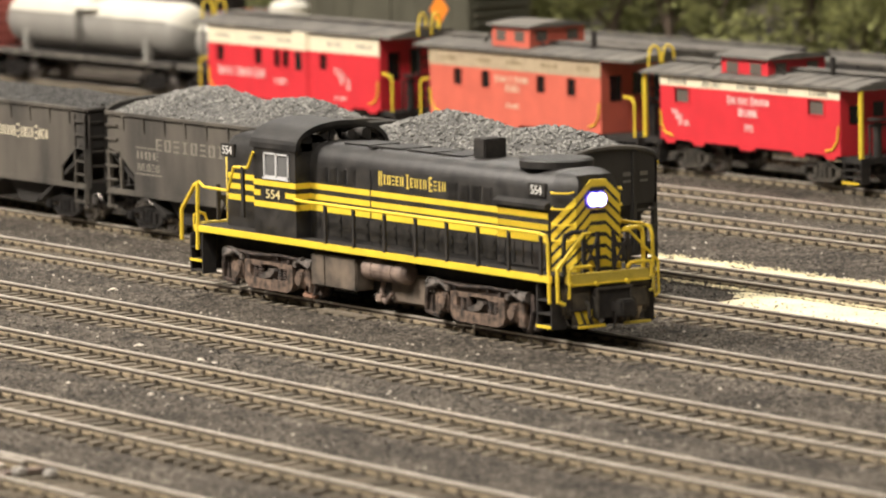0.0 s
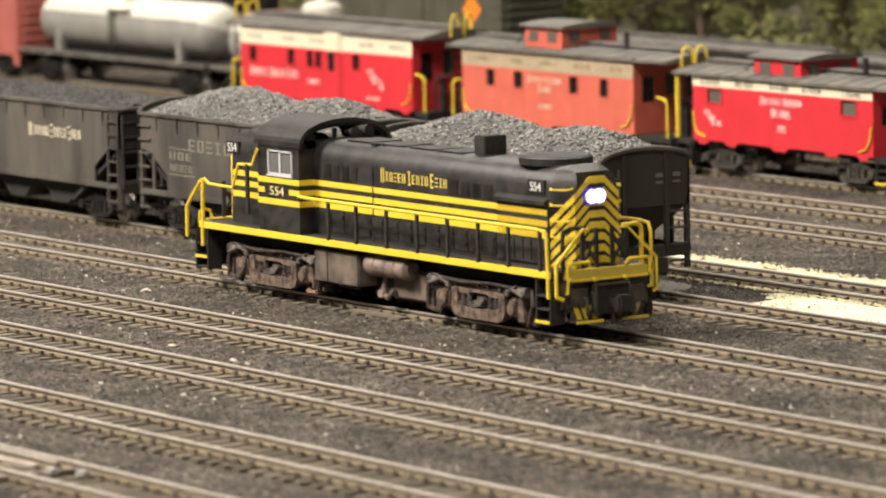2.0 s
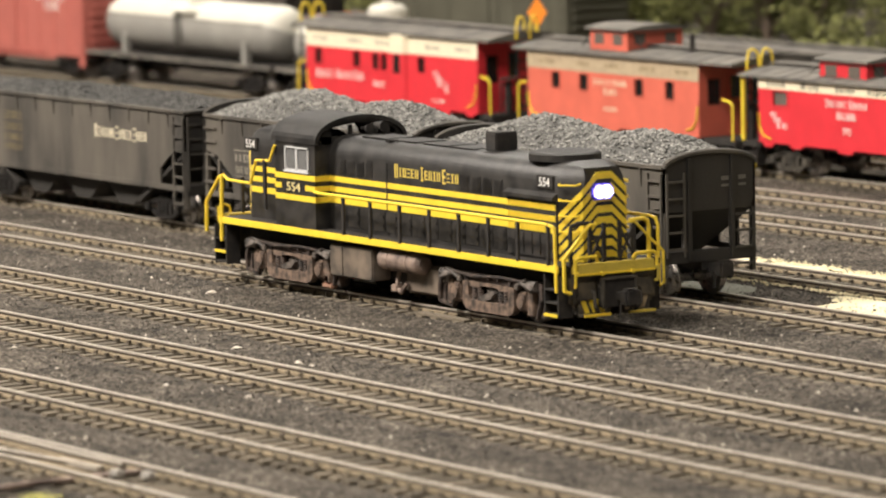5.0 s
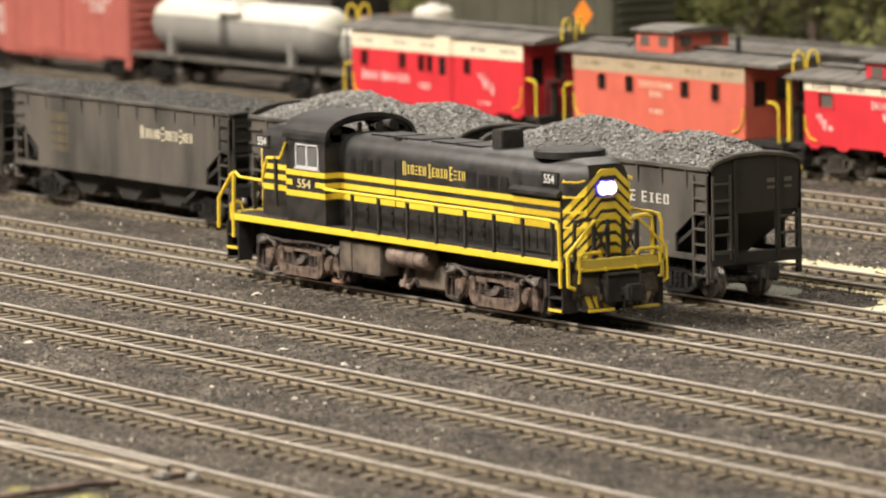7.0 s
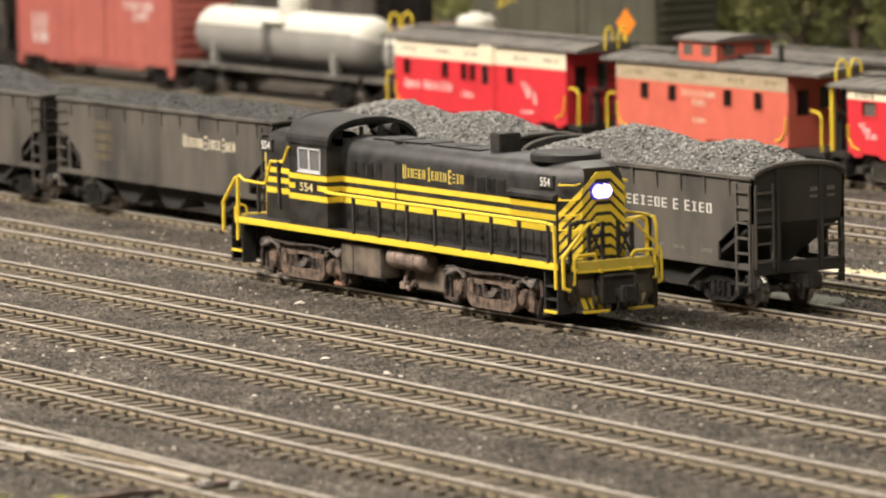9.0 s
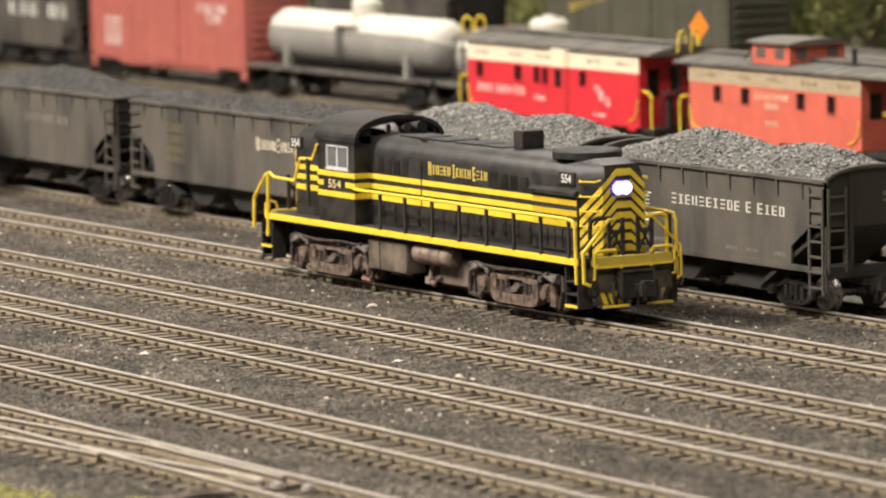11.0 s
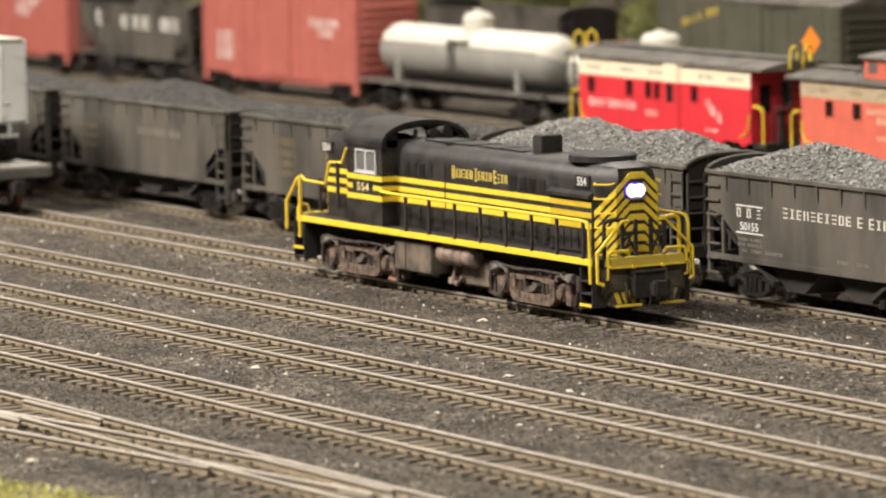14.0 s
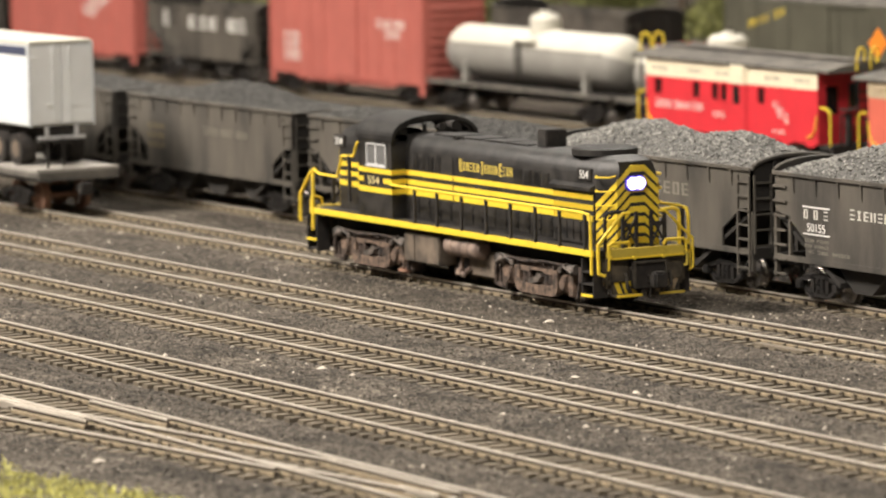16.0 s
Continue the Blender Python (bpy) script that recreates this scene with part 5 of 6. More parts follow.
def loco_truck(parent, x, sgn):
    """Two-axle cast truck: side frames with drop equaliser, journal boxes, springs, brake gear."""
    t = part("truck", box(B(), -14, 14, -8, 8, 6, 11, 0.5), M["frame_black"], parent, "rust-dusted two-axle truck", (x, 0, 0))
    for s in (-1, 1):
        ya, yb = sorted((s * 11.8, s * 14.0))
        bm = B()
        prism(bm, [(-25, 12.0), (25, 12.0), (25.5, 10.8), (20.5, 9.9), (12.5, 10.1), (-12.5, 10.1), (-20.5, 9.9), (-25.5, 10.8)], "y", ya, yb)
        part("side_frame", bm, M["truck"], t)
        bm = B()
        ye, yf = sorted((s * 12.6, s * 14.8))
        prism(bm, [(-12.6, 9.8), (-12.9, 4.6), (-11.9, 2.7), (-9.8, 1.8), (9.8, 1.8), (11.9, 2.7), (12.9, 4.6), (12.6, 9.8),
                   (9.9, 9.8), (9.9, 6.0), (8.6, 4.8), (-8.6, 4.8), (-9.9, 6.0), (-9.9, 9.8)], "y", ye, yf)
        part("equaliser", bm, M["truck_light"], t)
        bm = B()
        prism(bm, [(-9.9, 9.9), (9.9, 9.9), (9.9, 8.4), (5.2, 8.4), (3.6, 9.0), (-3.6, 9.0), (-5.2, 8.4), (-9.9, 8.4)], "y", *sorted((s * 12.8, s * 14.5)))
        part("bolster_guide", bm, M["truck_light"], t)
        for c in (-7.8, -5.2, 5.2, 7.8):
            part("spring", coil(c, s * 13.6, 4.5, 8.4, 1.15), M["truck"], t)
        bm = B()
        box(bm, -2.4, 2.4, *sorted((s * 12.4, s * 13.6)), 5.0, 8.4, 0.4)
        prism(bm, [(-4.2, 5.2), (-4.0, 6.1), (2.6, 8.2), (3.2, 7.4), (1.2, 5.6), (-2.6, 4.8)], "y", *sorted((s * 13.4, s * 14.9)))
        part("bolster_end", bm, M["brake_grey"], t, "dusty grey slanted bolster end")
        for c in (-16.35, 16.35):
            e = 1 if c > 0 else -1
            bm = box(B(), c - 2.0, c + 2.0, *sorted((s * 12.6, s * 14.8)), 3.6, 9.0, 0.6)
            rod(bm, (c, s * 14.6, 6.2), (c, s * 15.4, 6.2), 1.6, 12)
            box(bm, c + e * 3.4 - 1.5, c + e * 3.4 + 1.5, *sorted((s * 12.4, s * 14.2)), 2.6, 9.6, 0.3)
            gear = B()
            rod(gear, (c + e * 2.6, s * 14.2, 11.0), (c + e * 6.6, s * 14.2, 11.0), 1.35, 14)
            rod(gear, (c + e * 6.6, s * 14.2, 11.0), (c + e * 7.2, s * 14.2, 11.0), 1.55, 14)
            rod(gear, (c - e * 2.4, s * 14.3, 11.0), (c + e * 2.6, s * 14.2, 11.0), 0.45, 8)
            rod(gear, (c + e * 1.0, s * 15.2, 11.6), (c + e * 6.6, s * 15.5, 10.0), 0.6, 8)
            rod(gear, (c - e * 1.6, s * 14.9, 10.6), (c + e * 3.0, s * 15.3, 12.6), 0.5, 8)
            box(gear, c - e * 2.0 - 1.0, c - e * 2.0 + 1.0, *sorted((s * 13.4, s * 15.2)), 9.4, 11.2, 0.3)
            part("brake_rigging", gear, M["brake_grey"], t, "light grey brake rigging")
            part("journal_box", bm, M["truck_light"], t)
        for c in (-24.5, 24.5):
            bm = B()
            pipe(bm, [(c, s * 13.6, 11.2), (c + 0.8 * (1 if c > 0 else -1), s * 14.0, 7.5), (c - 1.5, s * 13.4, 3.0), (c - 4 * (1 if c > 0 else -1), s * 12.4, 1.8)], 0.75, 6)
            box(bm, c - 1.4, c + 1.4, *sorted((s * 10.4, s * 13.4)), 2.0, 8.0, 0.4)
            part("brake_hanger", bm, M["truck"], t)
        rng = random.Random(7 + s)
        bm = B()
        for k in range(9):
            c = -20 + k * 5 + rng.uniform(-0.8, 0.8)
            z = rng.uniform(9.5, 12.0)
            box(bm, c - 0.7, c + 0.7, *sorted((s * 13.8, s * 14.8)), z - 0.7, z + 0.7, 0.2)
        pipe(bm, [(-22, s * 14.6, 12.4), (-8, s * 14.9, 11.4), (6, s * 14.9, 12.2), (22, s * 14.4, 11.6)], 0.4, 6)
        part("brake_pipe", bm, M["truck"], t)
    return t, [wheelset("wheelset", c, 5.85, 5.85, t, "frame_black") for c in (-16.35, 16.35)]


def chevron(parent, sgn, z, h):
    """One yellow chevron band folded over the nose: flat in the middle, then down to both sides."""
    def place(s, drop=0.0):
        a = abs(s)
        if a <= 7.2:
            x, y = 88.12, a
        else:
            k = (a - 7.2) / 7.74
            x, y = 88.1 - 7 * k, 7.28 + 3.3 * k
        return sgn * x, math.copysign(y, s)
    bm = B()
    rows = []
    for s in (-14.8, -11, -7.2, -2.4, 2.4, 7.2, 11, 14.8):
        zt = z - max(0, abs(s) - 2.4) * 0.92
        x, y = place(s)
        zb = max(zt - h, 18.2)
        zt = max(zt, zb)
        rows.append(((x, y, zt), (x, y, zb), (x - sgn * 0.3, y * 0.98, zb), (x - sgn * 0.3, y * 0.98, zt)))
    for a, b in zip(rows, rows[1:]):
        if a[0][2] - a[1][2] < 0.02 and b[0][2] - b[1][2] < 0.02:
            continue
        va, vb = [bm.verts.new(p) for p in a], [bm.verts.new(p) for p in b]
        for i in range(4):
            bm.faces.new((va[i], va[(i + 1) % 4], vb[(i + 1) % 4], vb[i]))
    bmesh.ops.remove_doubles(bm, verts=bm.verts, dist=1e-4)
    return part("chevron", bm, M["yellow"], parent, "yellow chevron stripe")


def nose_hood(parent, x0, x1, tip, name):
    """A hood with chamfered end; tip is the end's x, the chamfer starts 7 mm before."""
    bm = B()
    sgn = 1 if tip > 0 else -1
    rings = []
    for x, k, dz in ((x0, 1.0, 0), (x1, 1.0, 0), (x1 + sgn * 0.6, 0.985, -0.2)):
        rings.append([bm.verts.new((x, y * k, z if z < 20 else z + dz)) for y, z in HOOD])
    end = []
    for y, z in HOOD:
        k = 1 - max(0, (z - 36)) / 9 * 0.25
        end.append(bm.verts.new((tip - sgn * max(0, z - 41.5) * 0.75, max(-7.2, min(7.2, y)) * k, min(z, 43.4))))
    rings.append(end)
    for a, b in zip(rings, rings[1:]):
        n = len(a)
        for i in range(n):
            bm.faces.new((a[i], a[(i + 1) % n], b[(i + 1) % n], b[i]))
    bm.faces.new(rings[0])
    bm.faces.new(rings[-1])
    return part(name, bm, M["black"], parent, smooth=True)


def build_locomotive():
    L = thing("locomotive", "black diesel road switcher with yellow stripes and a lit headlight", "locomotive")
    blk, yel, und = M["black"], M["yellow"], M["frame_black"]
    part("underframe", box(B(), -86, 87, -8.5, 8.5, 10.5, 16.5, 0.3), und, L)
    part("walkway", box(B(), -89, 90, -16.7, 16.7, 16.4, 17.95), und, L)
    for s in (-1, 1):
        part("side_sill", box(B(), -89, 90, *sorted((s * 16.6, s * 17.2)), 16.15, 18.05, 0.1), yel, L, "yellow frame sill")
    nose_hood(L, -36.5, 81, 88, "long_hood")
    nose_hood(L, -57.5, -80, -86.5, "short_hood")
    # cab shell: sides with window openings, arched roof, end walls with openings
    x0, x1, w = -58, -36, 15.5
    for s in (-1, 1):
        ya, yb = sorted((s * (w - 0.7), s * w))
        bm = B()
        box(bm, x0, x1, ya, yb, 18, 34.4)
        box(bm, x0, x1, ya, yb, 41.4, 43.2)
        box(bm, x0, -52.2, ya, yb, 34.4, 41.4)
        box(bm, -39.2, x1, ya, yb, 34.4, 41.4)
        part("cab_side", bm, blk, L)
        bm = B()
        y = s * (w - 0.1)
        for a, b, c, d in ((-52.2, -39.2, 34.4, 34.9), (-52.2, -39.2, 41.0, 41.4), (-52.2, -51.7, 34.4, 41.4), (-39.6, -39.2, 34.4, 41.4), (-46.1, -45.4, 34.4, 41.4)):
            box(bm, a, b, y - 0.5, y + 0.35, c, d)
        fr = part("window_frame", bm, M["window"], L, "pale grey sliding cab window")
        for a, b in ((-51.6, -46.2), (-45.4, -39.8)):
            part("pane", box(B(), a, b, y - 0.1, y + 0.1, 35, 40.8), M["cab_glass"], fr)
        part("window_sill", box(B(), -52.8, -38.8, *sorted((s * (w - 0.3), s * (w + 0.5))), 33.9, 34.4), M["window"], fr)
    arch = [((w + 0.4) * math.cos(a), 42.6 + 8.0 * math.sin(a) ** 0.8) for a in np.linspace(0, math.pi, 25)]
    inner = [((w - 0.8) * math.cos(a), 42.4 + 7.0 * math.sin(a) ** 0.8) for a in np.linspace(0, math.pi, 25)]
    bm = B()
    prism(bm, arch + inner[::-1], "x", x0 - 1.5, x1 + 1.0)
    part("cab_roof", bm, blk, L, smooth=False)
    for x, s in ((x0, -1), (x1, 1)):
        a, b = sorted((x, x - s * 0.7))
        bm = B()
        box(bm, a, b, -w + 0.75, w - 0.75, 18, 42.4)
        rim = [((w - 2.4) * math.cos(t), 43.6 + 4.6 * math.sin(t) ** 0.8) for t in np.linspace(0, math.pi, 25)]
        prism(bm, [p for p in inner] + rim[::-1], "x", a, b)
        for y0, y1 in ((-13.6, -9.6), (-3.6, -2.4), (2.6, 6.4), (9.0, 10.4)) if s > 0 else ((-0.8, 0.8),):
            box(bm, a, b, y0, y1, 42.4, 48.2 - abs(y0 + y1) * 0.08)
        box(bm, a, b, -13, 13, 42.4, 44.6 if s > 0 else 42.7)
        part("cab_end", bm, blk, L)
    bm = B()
    rod(bm, (-33.5, 4.0, 47.4), (-29.5, 4.4, 47.2), 0.9, 12, 1.6)
    rod(bm, (-35.5, 4.0, 47.4), (-33.5, 4.0, 47.4), 0.6, 8)
    rod(bm, (-33, 0.5, 46.6), (-31, 0.5, 46.8), 0.8, 10, 1.4)
    rod(bm, (-35.8, 0.5, 46.6), (-33, 0.5, 46.6), 0.5, 8)
    part("air_horn", bm, und, L)
    # stripes
    for s in (-1, 1):
        for k, (a, b) in enumerate(STRIPES):
            part("stripe", box(B(), -36.4, 57, *sorted((s * 10.45, s * 10.62)), a, b), yel, L, "yellow hood stripe")
            cuts = [(-58.1, -54.6), (-41.4, -35.9)] if k == 1 else [(-58.1, -35.9)]
            for c, d in cuts:
                part("stripe", box(B(), c, d, *sorted((s * 15.45, s * 15.62)), a, b), yel, L)
            part("stripe", box(B(), -80, -58.2, *sorted((s * 10.45, s * 10.62)), a, b), yel, L)
            part("stripe", box(B(), -35.95, -35.8, *sorted((s * 10.6, s * 15.6)), a, b), yel, L)
    for k in range(8):
        chevron(L, 1, 42.4 - 3.05 * k, 1.95)
        chevron_rear(L, 41.3 - 3.05 * k)
    # radiator section
    for s in (-1, 1):
        bm = B()
        prism(bm, [(s * 10.4, 36.6), (s * 12.2, 35.6), (s * 12.2, 34.6), (s * 10.4, 34.6)], "x", 56.8, 80.8)
        part("shutter_hood", bm, blk, L)
        part("radiator_frame", box(B(), 57, 81, *sorted((s * 10.3, s * 11.0)), 18.8, 34.7), und, L)
        for a, b in STRIPES:
            bm = B()
            for k in range(19):
                x = 57.6 + k * 1.24
                box(bm, x, x + 0.72, *sorted((s * 10.9, s * 11.35)), a, b)
            part("shutter_slats", bm, yel, L, "yellow ribs of the radiator shutter")
        bm = B()
        for x in (61, 65, 69, 73, 77):
            box(bm, x - 0.2, x + 0.2, *sorted((s * 10.9, s * 11.3)), 19.5, 25)
        part("grille", bm, und, L)
    # doors, louvres and seams on the hood sides
    for s in (-1, 1):
        rng = random.Random(3)
        for k in range(13):
            x = -33 + k * 6.9
            bm = box(B(), x, x + 6.2, *sorted((s * 10.4, s * 10.75)), 19.2, 25.2, 0.1)
            for z in (20.6, 23.4):
                box(bm, x + 5.1, x + 5.7, *sorted((s * 10.7, s * 11.05)), z, z + 0.8)
            part("hood_door", bm, M["door_black"], L)
        for c, d in ((-31, -12), (33, 55)):
            for k in range(4):
                x = c + k * (d - c) / 4
                bm = B()
                box(bm, x + 0.4, x + (d - c) / 4 - 0.6, *sorted((s * 10.4, s * 10.7)), 34.3, 38.6, 0.08)
                for z in np.arange(34.9, 38.2, 0.6):
                    box(bm, x + 0.9, x + (d - c) / 4 - 1.1, *sorted((s * 10.6, s * 10.95)), z, z + 0.25)
                part("louvre_door", bm, blk, L)
        part("seam_strip", box(B(), -5.2, -4.7, *sorted((s * 10.4, s * 10.72)), 18.2, 39), blk, L)
    # roof fittings
    part("exhaust_duct", box(B(), 35.5, 41, -3.6, 3.8, 44.7, 50.2, 0.35), und, L, "square black exhaust")
    bm = B()
    rod(bm, (69.5, 0, 44.6), (69.5, 0, 46.4), 10.0, 40)
    rod(bm, (69.5, 0, 46.4), (69.5, 0, 46.9), 10.0, 40, 9.2)
    part("radiator_fan", bm, blk, L, "round radiator fan shroud")
    bm = B()
    for c in (-26, -10, 6, 20):
        box(bm, c, c + 12.5, -5.4, 5.4, 44.85, 45.25, 0.12)
    part("roof_hatch", bm, blk, L)
    bm = B()
    pipe(bm, [(-9, -6.8, 44.4), (-9, -6.8, 45.2), (-5, -6.6, 45.4), (-5, -6.6, 44.6)], 0.22, 6)
    box(bm, -11, -8.5, -7, -4.8, 44.5, 45.3, 0.1)
    part("lift_ring", bm, blk, L)
    # headlight with its lit lens; blue ring and housing paint its halo
    part("headlight_housing", box(B(), 87.6, 89.0, -4.6, 2.6, 34.8, 39.4, 0.7), M["halo_blue"], L, "headlight housing coloured blue for the lamp's halo")
    bm = B()
    for y in (-2.2, 0.2):
        rod(bm, (88.8 - 0.01 * y, y, 37.1), (89.5 + 0.01 * y, y, 37.1), 1.42, 24)
    rim = B()
    for y in (-2.2, 0.2):
        rod(rim, (88.7 + 0.01 * y, y, 37.1), (89.2 + 0.01 * y, y, 37.1), 2.0, 24)
    part("lens_halo", rim, M["lens_halo"], L, "glowing bluish ring that stands in for the headlight's halo")
    part("headlight", bm, M["lamp_glow"], L, "glowing blue-white twin headlight")
    # number boards
    for s in (-1, 1):
        part("number_board", box(B(), 71.4, 79.4, *sorted((s * 10.0, s * 11.0)), 37.6, 41.2, 0.15), und, L, "black number board")
        part("number_board", box(B(), -83.2, -76.0, *sorted((s * 10.0, s * 11.0)), 38.2, 41.8, 0.15), und, L, "black number board")
    writing("number", "554", 2.5, L, M["white"], (75.4, -11.05, 38.2), label="white road number")
    writing("number", "554", 2.5, L, M["white"], (-79.6, -11.05, 38.8), label="white road number")
    writing("number", "554", 2.6, L, M["letter_cream"], (-48.0, -15.6, 28.4), stretch=1.45, label="cream road number")
    letter_bars("road_name", (6, 5, 4), -0.8, 32.6, 35.7, 2.6, -10.6, L, M["letter_gold"], 0.15, "ornate yellow road name", caps=0.55)
    letter_bars("class_lettering", (3, 4), 37.2, 49.0, 39.6, 0.8, -9.9, L, M["old_gold"], 0.2)
    # side handrails
    for s in (-1, 1):
        y = s * 17.0
        xs = (-18.5, -4.1, 11.4, 26.7, 41.7, 56.5, 70.9, 85.6)
        for x in xs:
            part("stanchion", box(B(), x - 0.55, x + 0.55, y - 0.4, y + 0.4, 17.9, 29.3, 0.1), und, L)
        bm = pipe(B(), [(-35.8, s * 15.9, 29.0), (-30, y, 29.0), (84.5, y, 29.0), (87.8, y, 28.6), (88.8, y, 26.5), (89.2, y, 10.8)], 0.5)
        part("handrail", bm, yel, L, "yellow handrail")
        bm = pipe(B(), [(-85.5, y, 30.6), (-83, y, 29.4), (-70, y, 29.2), (-67.2, s * 16.6, 36.2), (-60.2, s * 16.2, 36.4), (-57.4, s * 16, 41.2)], 0.42)
        part("handrail", bm, yel, L, "bent yellow cab handrail")
        part("stanchion", box(B(), -63.2, -61.8, s * 16.5 - 0.4, s * 16.5 + 0.4, 22, 36.6, 0.1), und, L)
        # rear corner rails
        bm = pipe(B(), [(-85.6, y, 30.6), (-88.0, y, 29.8), (-96.3, y * 0.985, 21.9), (-96.6, y * 0.985, 13.0)], 0.6)
        part("handrail", bm, yel, L, "yellow end handrail")
        part("stanchion", pipe(B(), [(-86.6, y, 30.4), (-87.3, y, 10.8)], 0.62), yel, L, "yellow corner stanchion")
        bm = pipe(B(), [(-92.4, s * 10.6, 18.4), (-92.9, s * 11.0, 20.4), (-92.9, s * 13.2, 21.2), (-93.0, s * 14.6, 20.2), (-93.0, s * 14.6, 17.0)], 0.4, 6)
        part("grab_iron", bm, yel, L)
        # front corner rails
        bm = pipe(B(), [(91.2, s * 5.2, 28.6), (91.4, s * 7.4, 28.6), (92.0, s * 16.4, 19.9), (92.2, s * 16.4, 11.4), (92.8, s * 14.6, 10.6)], 0.55 if s < 0 else 0.4)
        part("handrail", bm, yel, L, "yellow end handrail")
        bm = pipe(B(), [(91.0, s * 6.0, 29.0), (90.6, s * 10.6, 29.2), (90.2, s * 12.6, 28.4), (90.2, s * 12.9, 26.5), (90.2, s * 12.9, 17.5)], 0.6)
        part("handrail", bm, yel if s > 0 else und, L)
        bm = pipe(B(), [(92.6, s * 5.8, 18.8), (93.2, s * 6.6, 20.2), (93.2, s * 12.4, 20.2), (93.2, s * 13.4, 19.4), (93.2, s * 13.4, 16.0)], 0.5)
        part("grab_iron", bm, yel, L)
        pipe_bm = pipe(B(), [(93.4, s * 12.6, 16.2), (93.6, s * 13.6, 15.6), (93.4, s * 13.6, 12.4), (92.4, s * 13.2, 12.2)], 0.4, 6)
        part("grab_iron", pipe_bm, yel if s < 0 else M["shaded_yellow"], L)
        for k, z in enumerate((39.6, 35.4, 31.2, 27.0)):
            bm = pipe(B(), [(81.6, s * 10.3, z - 0.3), (82.8, s * 11.4, z - 0.6), (86.8, s * 8.6, z - 0.6), (87.0, s * 7.0, z - 0.2)], 0.26, 6)
            part("grab_iron", bm, yel, L)
        # steps
        for e, x in ((1, 86.2), (-1, -88.6)):
            for z in (11.6, 8.0, 4.8):
                part("step", box(B(), x - 3.2, x + 3.2, *sorted((s * 12.2, s * 16.8)), z - 0.5, z, 0.1), und, L)
                part("step_edge", box(B(), x - 3.2, x + 3.2, *sorted((s * 16.75, s * 17.05)), z - 0.75, z + 0.05), yel, L) if z == (4.8 if e > 0 else 8.0) else None
            for dx in (-3.2, 3.2):
                part("step_side", box(B(), x + dx - 0.25, x + dx + 0.25, *sorted((s * 12, s * 16.7)), 3.8, 15.3), und, L)
    # front and rear ends
    for e in (1, -1):
        x = 90 * e if e > 0 else -90
        # beam faces away from the main lamp; its shade is painted in
        part("end_beam", box(B(), *sorted((x, x + e * 3.2)), -12.8, 12.8, 15.5, 18.3, 0.25), M["shaded_yellow"], L, "yellow end beam, its shade put into the colour")
        part("beam_edge", box(B(), *sorted((x + e * 2.9, x + e * 3.6)), -12.8, 12.8, 15.2, 15.8, 0.1), yel, L, "bright yellow lower edge")
        for y in (-5, 5):
            part("rivet", rod(B(), (x + e * 3.2, y, 15.5), (x + e * 4.2, y, 15.5), 0.6, 10), yel, L)
        part("pilot", box(B(), *sorted((x, x + e * 1.6)), -14.2, 14.2, 6.6, 15.6, 1.0), M["pilot_black"], L, "dusty black pilot plate")
        for s in (-1, 1):
            bm = box(B(), *sorted((x + e * 1.4, x + e * 4.6)), *sorted((s * 3.0, s * 11.8)), 4.2, 4.8, 0.1)
            part("footboard", bm, M["pilot_black"], L, "dusty footboard")
            bm = box(B(), *sorted((x + e * 4.5, x + e * 4.9)), *sorted((s * 3.0, s * 11.8)), 4.1, 4.9, 0.1)
            part("footboard_edge", bm, yel if s < 0 else M["shaded_yellow"], L, "yellow footboard edge")
            bm = box(B(), *sorted((x + e * 1.4, x + e * 2.0)), *sorted((s * 3.2, s * 11.6)), 4.8, 8.6)
            plate = part("striped_plate", bm, M["pilot_black"], L)
            for k in range(3):
                bm = B()
                u = 3.2 + k * 2.5
                prism(bm, [(s * u, 4.9), (s * (u + 1.5), 4.9), (s * (u + 3.0), 8.5), (s * (u + 1.5), 8.5)], "x", *sorted((x + e * 1.95, x + e * 2.15)))
                part("stripe", bm, yel if s < 0 else M["tan_band"], plate)
        coupler(L, x + e * 3.2, e, 9.2)
        for y, z in ((-5.2, 12.5), (5.2, 12.5), (-7.6, 11.2), (7.6, 11.2)):
            bm = pipe(B(), [(x + e * 1.4, y, z), (x + e * 3.6, y, z - 1), (x + e * 3.9, y, z - 4.5), (x + e * 3.0, y * 0.8, z - 6.5)], 0.5, 6)
            part("brake_hose", bm, M["truck_grey"], L)
        part("coupler_pocket", box(B(), *sorted((x + e * 1.4, x + e * 4.6)), -5.4, 5.4, 6.2, 14.4, 0.3), und, L)
        bm = box(B(), *sorted((x + e * 4.4, x + e * 5.1)), -5.7, 5.7, 13.8, 14.5, 0.1)
        for y in (-5.4, 5.4):
            box(bm, *sorted((x + e * 4.4, x + e * 5.1)), y - 0.35, y + 0.35, 6.4, 13.8, 0.1)
        part("pocket_rim", bm, M["truck_grey"], L, "dusty grey rim of the coupler pocket")
        for y in (-9.4, 9.4):
            part("pilot_step", box(B(), *sorted((x + e * 1.5, x + e * 2.6)), y - 3.0, y + 3.0, 8.4, 13.6, 0.3), M["pilot_black"], L)
        bm = B()
        for y in (-7.2, -2.6, 2.6, 7.2):
            box(bm, *sorted((x + e * 0.8, x + e * 1.5)), y - 0.55, y + 0.55, 18, 28.9)
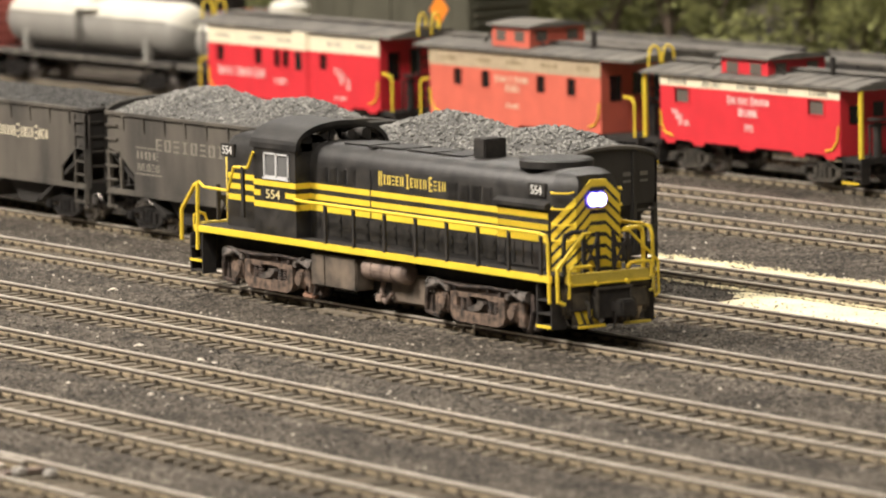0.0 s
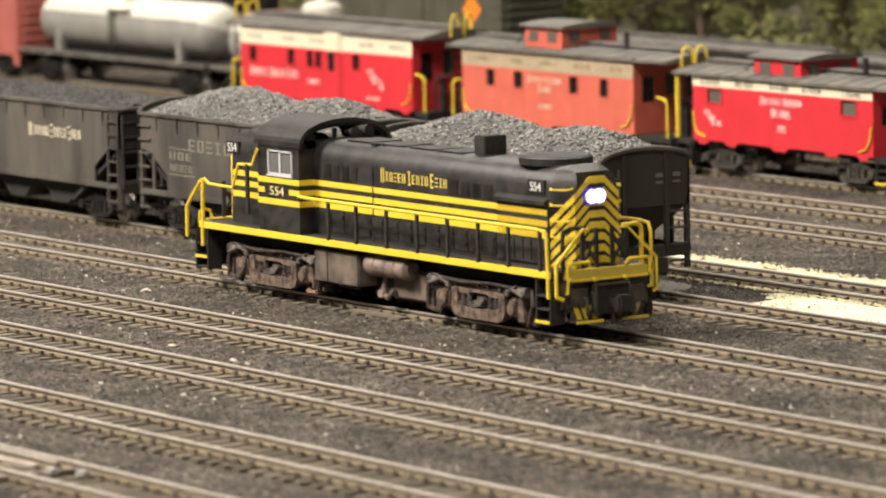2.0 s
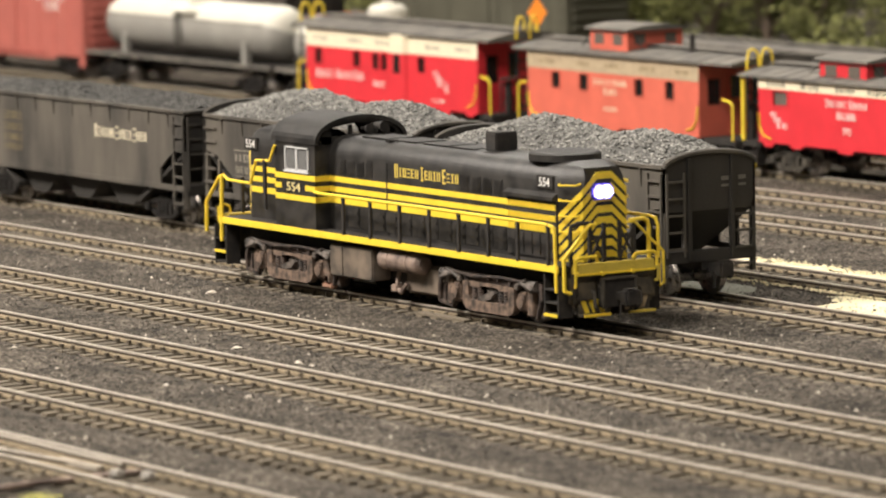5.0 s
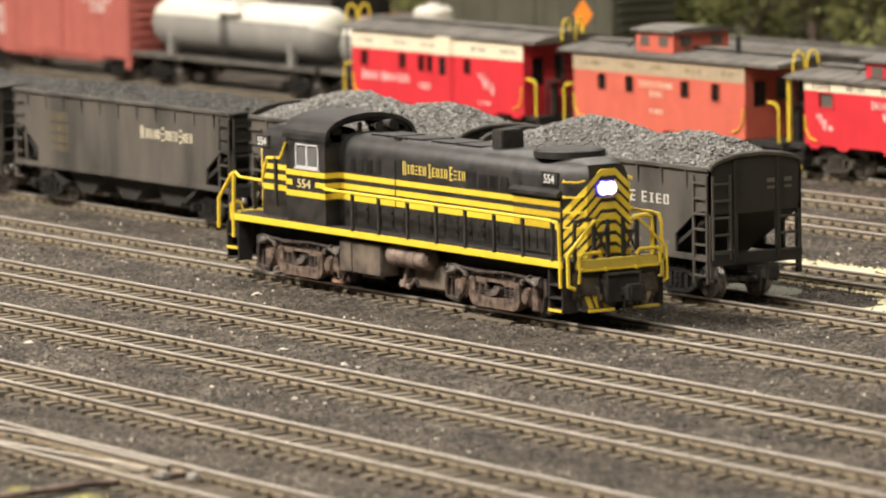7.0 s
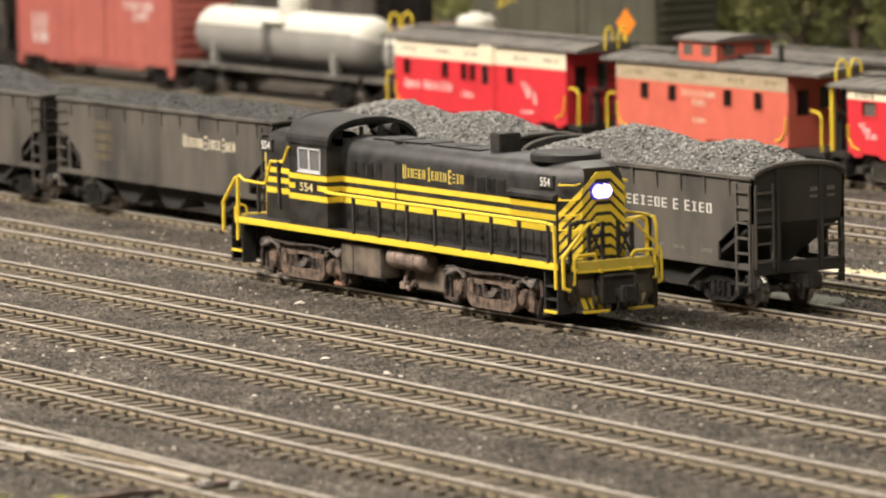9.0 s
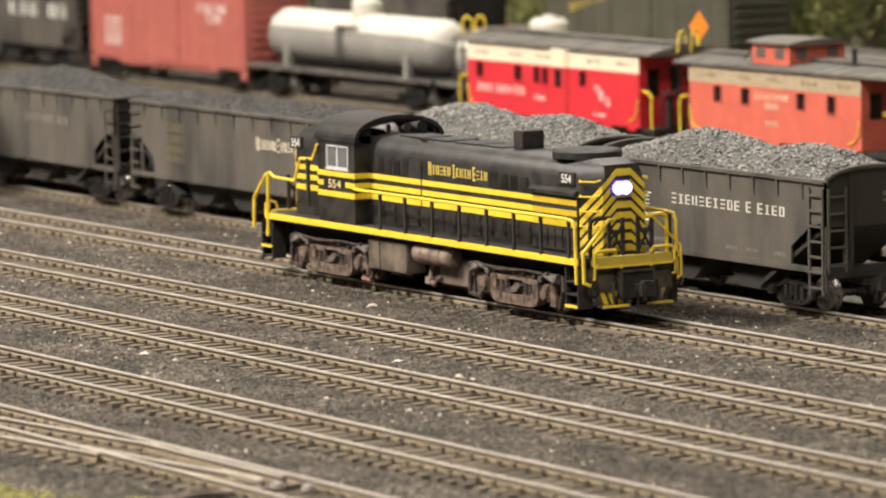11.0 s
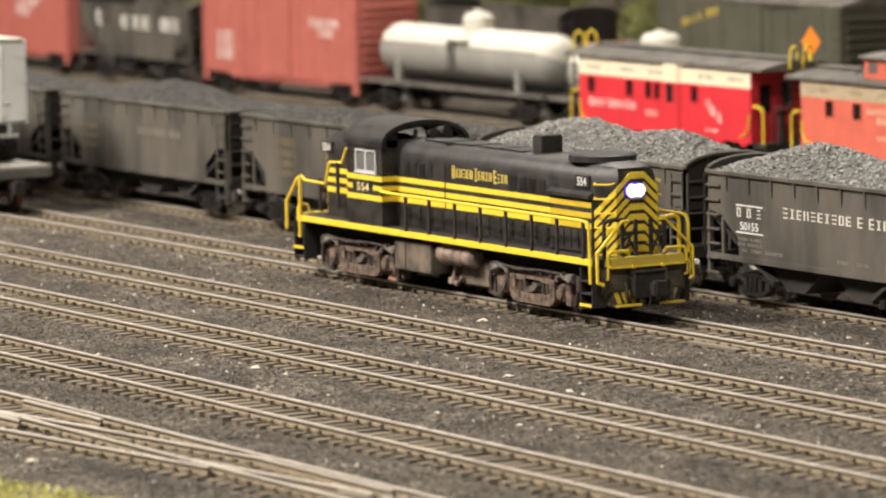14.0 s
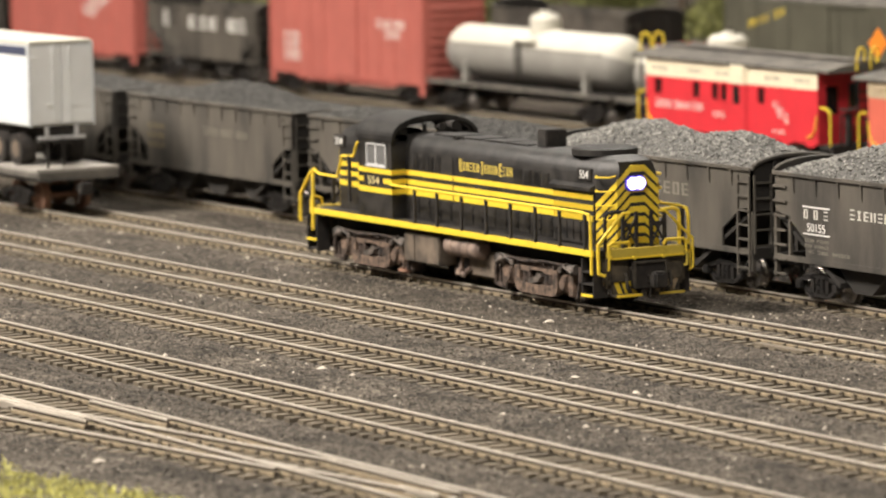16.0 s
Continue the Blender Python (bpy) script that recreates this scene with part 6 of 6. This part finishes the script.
        for y in (-7.2, 2.6):
            rod(bm, (x + e * 1.2, y, 19), (x + e * 1.2, y + 4.6, 27.5), 0.4, 6)
            rod(bm, (x + e * 1.2, y + 4.6, 19), (x + e * 1.2, y, 27.5), 0.4, 6)
            box(bm, *sorted((x + e * 0.9, x + e * 1.4)), y, y + 4.6, 24.4, 25.6)
        part("drop_step", bm, und, L, "black folded drop step and gate")
    # tanks and boxes under the frame
    for s in (-1, 1):
        bm = box(B(), -29, -6, *sorted((s * 9, s * 15.4)), 5.4, 14.6, 0.4)
        box(bm, -22.4, -21.8, *sorted((s * 15.3, s * 15.7)), 6, 14)
        part("battery_box", bm, M["tank_grey"], L, "dusty brown battery box")
        bm = B()
        rod(bm, (-2.4, s * 13, 12.2), (17.2, s * 13, 12.2), 3.1, 20)
        rod(bm, (-3.6, s * 13, 12.2), (-2.4, s * 13, 12.2), 2.0, 20, 3.1)
        rod(bm, (17.2, s * 13, 12.2), (18.4, s * 13, 12.2), 3.1, 20, 2.0)
        for c in (2, 12):
            rod(bm, (c - 0.4, s * 13, 12.2), (c + 0.4, s * 13, 12.2), 3.3, 20)
        part("air_reservoir", bm, M["reservoir"], L, "pinkish dusty air reservoir")
        bm = box(B(), -36.2, -30.4, *sorted((s * 11.8, s * 14.0)), 0.9, 2.7, 0.5)
        box(bm, -34.6, -31.6, *sorted((s * 11.9, s * 14.2)), 2.4, 5.2, 0.6)
        rod(bm, (-35.6, s * 13, 2.2), (-33.4, s * 13.4, 6.8), 0.5, 8)
        part("rusty_bracket", bm, M["rust"], L, "rusty orange bracket")
        bm = pipe(B(), [(3, s * 12, 9), (3, s * 13, 4.5), (6, s * 13.4, 3.4), (8, s * 12.6, 6)], 0.7, 6)
        box(bm, 1.4, 4.6, *sorted((s * 11.5, s * 14)), 3.2, 5.4, 0.3)
        part("drain_valve", bm, M["reservoir"], L)
    part("fuel_tank", box(B(), 6, 26.5, -11.8, 11.8, 3.2, 11.8, 0.8), M["tank_grey"], L, "dusty fuel tank")
    part("frame_box", box(B(), -28, 27.5, -8, 8, 5, 14.8, 0.5), und, L)
    wheels = []
    for x in (52.5, -52.5):
        _, w2 = loco_truck(L, x, 1)
        wheels += w2
    return L, wheels


def chevron_rear(parent, z):
    ob = chevron(parent, -1, z, 1.75)
    ob.location.x = 1.5 * MM
    return ob


LOCO, WHEELS = build_locomotive()

# ---- what moves: the engine backs away and its wheels roll ----


def motions():
    rows = []
    for (t0, d0), (t1, d1) in zip(BACKING, BACKING[1:]):
        n = max(2, math.ceil((d1 - d0) / 6.0))
        rows += [(t0 + (t1 - t0) * k / n, d0 + (d1 - d0) * k / n) for k in range(n)]
    rows.append(BACKING[-1])
    walk(LOCO, [(t, pose(-d * MM, 0, 0)) for t, d in BACKING])
    for w in WHEELS:
        x, y, z = w.location
        walk(w, [(t, pose(x, y, z, 0, -math.degrees(d / 5.85), 0)) for t, d in rows])


motions()
